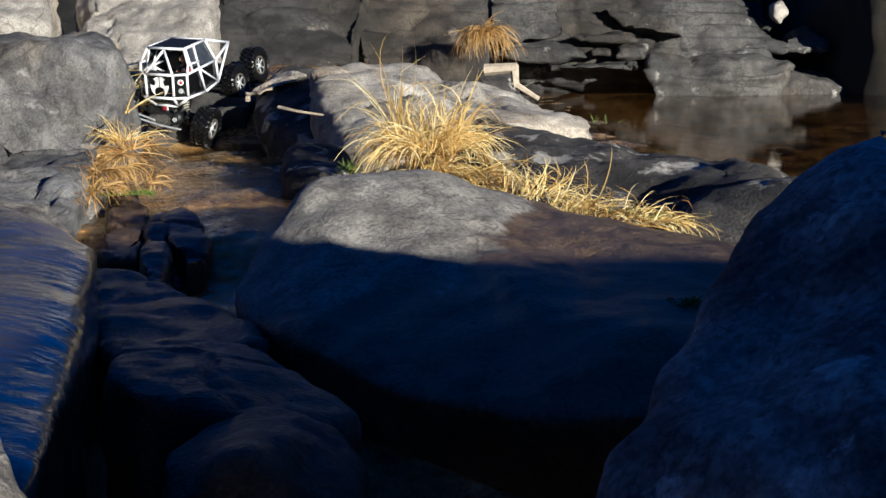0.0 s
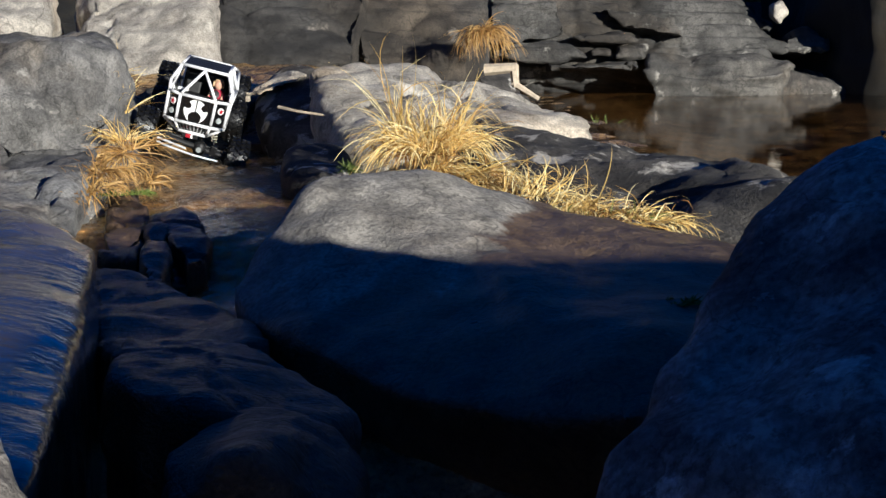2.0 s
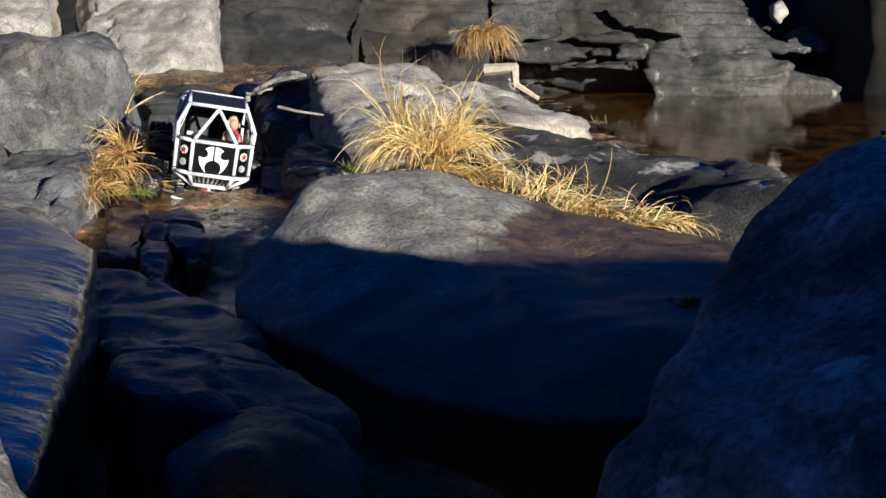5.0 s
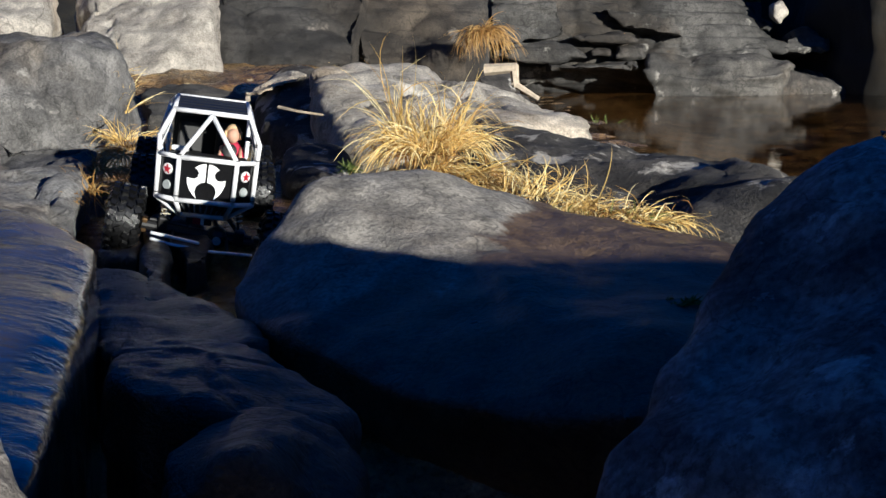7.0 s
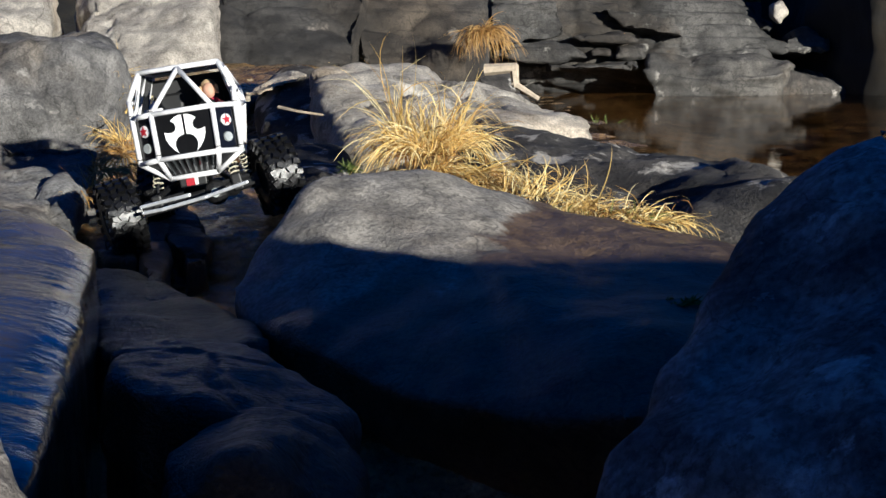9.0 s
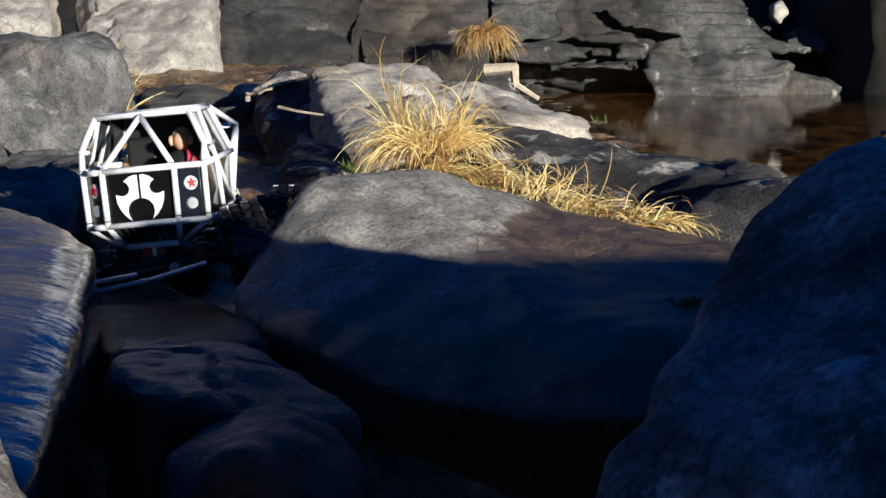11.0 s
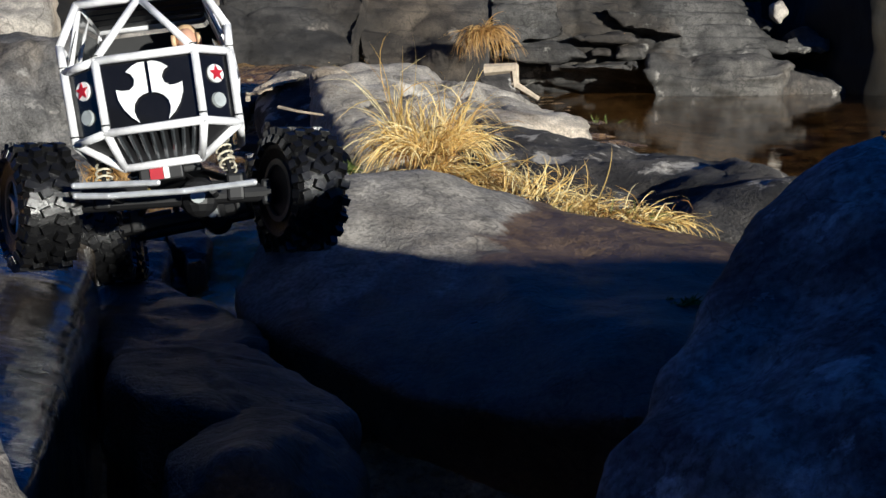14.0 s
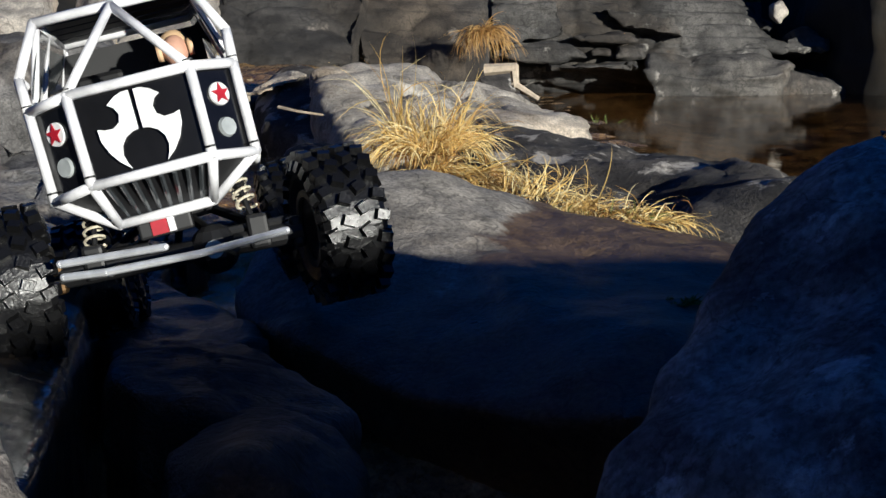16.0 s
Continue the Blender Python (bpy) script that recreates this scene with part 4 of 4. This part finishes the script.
doll = part("driver_doll", bm, CLOTH, car, "small plain doll in red with fair hair")
doll.data.materials.append(SKIN)
doll.data.materials.append(HAIR)
for k, f in enumerate(doll.data.polygons):
    f.material_index = 0 if k < red_faces else 1 if k < skin_faces else 2
smooth(doll)

# chassis, gearbox, servo
bm = bmesh.new()
block(bm, (0, .16, -.095), (.062, .20, .008), None, .002)
block(bm, (0, .15, -.070), (.052, .07, .045), None, .006)
tube(bm, (.018, .11, -.066), (.018, .055, -.066), .017, 16)
tube(bm, (0, .12, -.088), (.028, .010, -.118), .004, 8)
tube(bm, (0, .19, -.088), (-.015, .305, -.115), .004, 8)
part("gearbox", bm, MATT, car, "black gearbox and skid plate")
bm = bmesh.new()
block(bm, (-.004, .012, -.1005), (.040, .022, .018), None, .002)
servo = part("servo", bm, MATT, car)
bm = bmesh.new()
block(bm, (-.008, .0002, -.1005), (.012, .0012, .015))
part("servo_label", bm, RED, servo, "red label")
bm = bmesh.new()
block(bm, (.001, .0002, -.1005), (.005, .0012, .015))
part("servo_label", bm, STICKER, servo, "white label")


def coil(bm, a, b, r, wire, turns, n=10):
    a, b = Vector(a), Vector(b)
    m = Matrix.Translation(a) @ (b - a).to_track_quat("Z", "Y").to_matrix().to_4x4()
    length = (b - a).length
    last = None
    for k in range(turns * n + 1):
        ang = k * math.tau / n
        p = m @ Vector((r * math.cos(ang), r * math.sin(ang), length * k / (turns * n)))
        if last is not None:
            tube(bm, last, p, wire, 5)
        last = p


for y, top in ((.006, .030), (.305, .265)):
    for s in (-1, 1):
        a, b = (s * .050, top, -.052), (s * .058, y, -.112)
        bm = bmesh.new()
        tube(bm, a, lerp(a, b, .6), .0050, 10)
        tube(bm, lerp(a, b, .5), b, .0022, 8)
        shock = part("shock", bm, MATT, car)
        bm = bmesh.new()
        coil(bm, lerp(a, b, .12), lerp(a, b, .88), .0074, .0011, 7)
        part("spring", bm, SPRING, shock, "cream coil spring")
for s in (-1, 1):
    for y0, y1 in ((.10, .012), (.20, .303)):
        bm = bmesh.new()
        tube(bm, (s * .024, y0, -.094), (s * .058, y1, -.118), .0038, 8)
        part("link", bm, MATT, car)

FRONT, BACK, LAST = Vector((0, .007, -.126)), Vector((0, .300, -.126)), Vector((0, .450, -.126))


def axle(name, at, bumper):
    bm = bmesh.new()
    tube(bm, (-.092, 0, 0), (.092, 0, 0), .0085, 12)
    ball(bm, (.026, .002, -.001), .019, 14, (1, .95, 1))
    tube(bm, (.026, .0, 0), (.026, .040, .004), .008, 10)
    for s in (-1, 1):
        block(bm, (s * .060, 0, .006), (.016, .022, .026), None, .003)
        tube(bm, (s * .020, 0, .010), (s * .080, 0, .010), .0035, 8)
    ob = part(name, bm, MATT, car, "black axle housing")
    ob.location = at
    for s in (-1, 1):
        bm = bmesh.new()
        block(bm, (s * .088, .002, 0), (.010, .018, .024), None, .003)
        # One knuckle black, one dark brass, both coloured for the shade there.
        part("knuckle", bm, MATT if s > 0 else BRASS, ob)
    bm = bmesh.new()
    tube(bm, (.026, -.0185, -.001), (.026, -.0155, -.001), .0068, 12)
    part("diff_badge", bm, LENS, ob, "pale grey round diff badge")
    if bumper:
        bm = bmesh.new()
        bent(bm, [(-.073, -.076, .001), (-.045, -.080, -.001), (.018, -.081, -.001), (.078, -.076, .003)], .0027)
        part("bumper_bar", bm, STEEL, ob, "aluminium bumper bar")
        bm = bmesh.new()
        bent(bm, [(-.074, -.074, .010), (-.004, -.078, .008)], .0027)
        part("bumper_bar", bm, STEEL, ob, "short aluminium bumper bar")
        for s in (-1, 1):
            bm = bmesh.new()
            tube(bm, (s * .042, -.078, -.002), (s * .042, -.006, .0), .003, 6)
            part("bumper_mount", bm, MATT, ob)
    return ob


front_axle = axle("front_axle", FRONT, True)
rear_axle = axle("middle_axle", BACK, False)
last_axle = axle("rear_axle", LAST, False)

# one knobbly wheel, then three alike
R_TYRE, W_TYRE = .0605, .052
bm = bmesh.new()
rings(bm, [-.020, -.020, -.008, .014, .018, .018], [.012, .030, .032, .032, .030, .010], 18)
wheel = part("wheel", bm, MATT, car, "black wheel hub")
bm = bmesh.new()
prof = [(-.021, .031), (-.0250, .041), (-.0250, .051), (-.020, .0550), (0, .0560), (.020, .0550), (.0250, .051), (.0250, .041), (.021, .031), (0, .030)]
rings(bm, [p[0] for p in prof], [p[1] for p in prof], 36, True)
part("tyre", bm, RUBBER, wheel, "wet knobbly black rubber tyre")


def lug_mesh(size):
    lug = bmesh.new()
    block(lug, (0, 0, 0), size)
    top = [v for v in lug.verts if v.co.z > 0]
    for v in top:
        v.co.x *= 0.86
        v.co.y *= 0.86
    return as_mesh("tread_block", lug, RUBBER)


TREAD, EDGE = lug_mesh((.0105, .0084, .0078)), lug_mesh((.0095, .0095, .0050))
for k in range(22):
    a = k * 360 / 22
    for x, da, yaw in ((-.0200, 0, 18), (-.0065, 8, -24), (.0065, 0, 24), (.0200, 8, -18)):
        lug = new("tread_block", TREAD)
        lug.parent, lug.matrix_basis = wheel, pose(0, 0, 0, a + da) @ pose(x, 0, .0577, 0, 0, yaw)
    for s in (-1, 1):
        lug = new("tread_block", EDGE)
        lug.parent, lug.matrix_basis = wheel, pose(0, 0, 0, a + (0 if s < 0 else 8)) @ pose(s * .0255, 0, .0500, 0, s * 66, 0)
for s in (-1, 1):
    bm = bmesh.new()
    rings(bm, [s * .0205, s * .0235, s * .0235, s * .0205], [.031, .031, .0255, .0255], 24, True)
    part("bead_ring", bm, RIMS, wheel, "grey-brown bead ring")
bm = bmesh.new()
for k in range(6):
    m = pose(0, 0, 0, k * 60)
    tube(bm, m @ Vector((.017, 0, .004)), m @ Vector((.019, 0, .027)), .0030, 6)
tube(bm, (.012, 0, 0), (.023, 0, 0), .007, 8)
part("spokes", bm, STEEL, wheel, "metal spokes")
wheel.scale = (0.95, 0.95, 0.95)
WHEELS = [(wheel, -1, "front")]
for s, where in ((1, "front"), (-1, "back"), (1, "back"), (-1, "last"), (1, "last")):
    twin = copy_thing(wheel, Matrix())
    twin.parent = car
    WHEELS.append((twin, s, where))


# the drive: seconds, place of the cage's front belt and its turn
CAR_PATH = [
    (0, -0.794, 3.491, 0.211, 11.9, 2.2, -18.2),
    (0.5, -0.751, 3.426, 0.182, 12.0, 0.6, -8.4),
    (1, -0.714, 3.251, 0.168, 12.7, -2.1, -4.7),
    (1.5, -0.697, 3.193, 0.156, 9.8, -1.4, -3.1),
    (2, -0.604, 3.038, 0.167, 8.3, 14.4, 6.1),
    (2.5, -0.554, 2.948, 0.159, 7.7, 18.0, 11.8),
    (3, -0.535, 2.888, 0.143, 10.1, 18.4, 16.6),
    (3.5, -0.486, 2.608, 0.144, 11.7, 11.6, 11.0),
    (4, -0.488, 2.583, 0.131, 9.0, 7.2, 14.7),
    (6.5, -0.376, 2.004, 0.099, 8.4, 13.0, 10.0),
    (7, -0.364, 1.884, 0.131, 6.9, 7.8, 11.0),
    (7.5, -0.375, 1.878, 0.155, -0.3, 3.1, 5.1),
    (8, -0.382, 1.826, 0.171, 0.2, -3.4, 5.4),
    (8.5, -0.386, 1.809, 0.178, -1.2, -4.4, 3.1),
    (9, -0.379, 1.786, 0.209, -4.1, -8.5, 6.2),
    (11.3, -0.362, 1.464, 0.155, -1.0, -3.6, -1.4),
    (11.5, -0.350, 1.455, 0.164, -3.0, 0.0, -1.4),
    (12, -0.292, 1.380, 0.167, -3.2, 20.2, -3.3),
    (12.5, -0.268, 1.353, 0.235, -9.4, 17.7, -1.9),
    (13, -0.277, 1.339, 0.262, -12.0, 14.0, 2.2),
    (13.5, -0.287, 1.300, 0.290, -16.2, 3.2, 4.3),
    (14, -0.271, 1.129, 0.295, -11.8, -7.6, 9.9),
    (14.5, -0.182, 0.900, 0.260, -7.8, -4.5, 11.8),
    (15, -0.183, 0.905, 0.259, -7.2, -4.6, 13.6),
    (15.5, -0.198, 0.903, 0.266, -7.8, -8.5, 12.9),
    (16, -0.226, 0.891, 0.282, -8.9, -13.7, 11.3),
]
# how the axle rolls against the cage and how far the wheels are steered: seconds, roll, steer
AXLE = [(0, 13, 4), (1, 11, 5), (2, 6.5, 5), (3, 9, 0), (4, 7, -5), (6.5, 8, -3), (7.5, 2, 2), (8.5, -5, 12), (9, -7, 18),
        (11.5, -8, 14), (12, 8, -2), (12.5, 4, -5), (13, 3, -3), (13.5, 4, 12), (14, 5, 24), (14.5, 5, 6), (15, 5, 4), (15.5, 5, 8), (16, 4, 12)]
# lift and side shift of the two hind axles, set to fit the camera's view: seconds, middle, rear, middle's shift, rear's
# shift
LIFT = [(0, .014, .034, -.040, -.045), (1, .014, .060, -.030, -.050), (1.5, .02, .080, -.026, -.046), (2.2, .01, .045, -.014, -.02), (3, 0, 0, 0, 0), (16, 0, 0, 0, 0)]


def between(table, t):
    for a, b in zip(table, table[1:]):
        if t <= b[0]:
            f = (t - a[0]) / (b[0] - a[0])
            return [u * (1 - f) + v * f for u, v in zip(a[1:], b[1:])]
    return list(table[-1][1:])


def motions():
    walk(car, [(t, pose(x, y, z, a, b, c)) for t, x, y, z, a, b, c in CAR_PATH])
    steps = [k * 0.1 for k in range(161)]
    gone, spins, last = 0.0, [], Vector(between(CAR_PATH, 0)[:3])
    for t in steps:
        here = Vector(between(CAR_PATH, t)[:3])
        gone += max(0.0, last.y - here.y) + 0.25 * abs(here.z - last.z)
        last = here
        spins.append(math.degrees(gone / R_TYRE))
    walk(front_axle, [(t, Matrix.Translation(FRONT) @ pose(0, 0, 0, 0, between(AXLE, t)[0])) for t in steps])
    for ob, at, k in ((rear_axle, BACK, 0), (last_axle, LAST, 1)):
        walk(ob, [(t, Matrix.Translation(at) @ pose(between(LIFT, t)[k + 2], 0, between(LIFT, t)[k], 0, -0.5 * between(AXLE, t)[0])) for t in steps])
    for ob, s, where in WHEELS:
        rows = []
        for t, spin in zip(steps, spins):
            roll, steer = between(AXLE, t)
            if where == "front":
                m = Matrix.Translation(FRONT) @ pose(0, 0, 0, 0, roll) @ pose(s * .118, 0, 0, 0, 0, steer)
            else:
                at, k = (BACK, 0) if where == "back" else (LAST, 1)
                m = Matrix.Translation(at) @ pose(between(LIFT, t)[k + 2], 0, between(LIFT, t)[k], 0, -0.5 * roll) @ pose(s * .100, 0, 0)
            rows.append((t, m @ pose(0, 0, 0, spin) @ pose(0, 0, 0, 0, 0, 0 if s > 0 else 180)))
        walk(ob, rows)


motions()
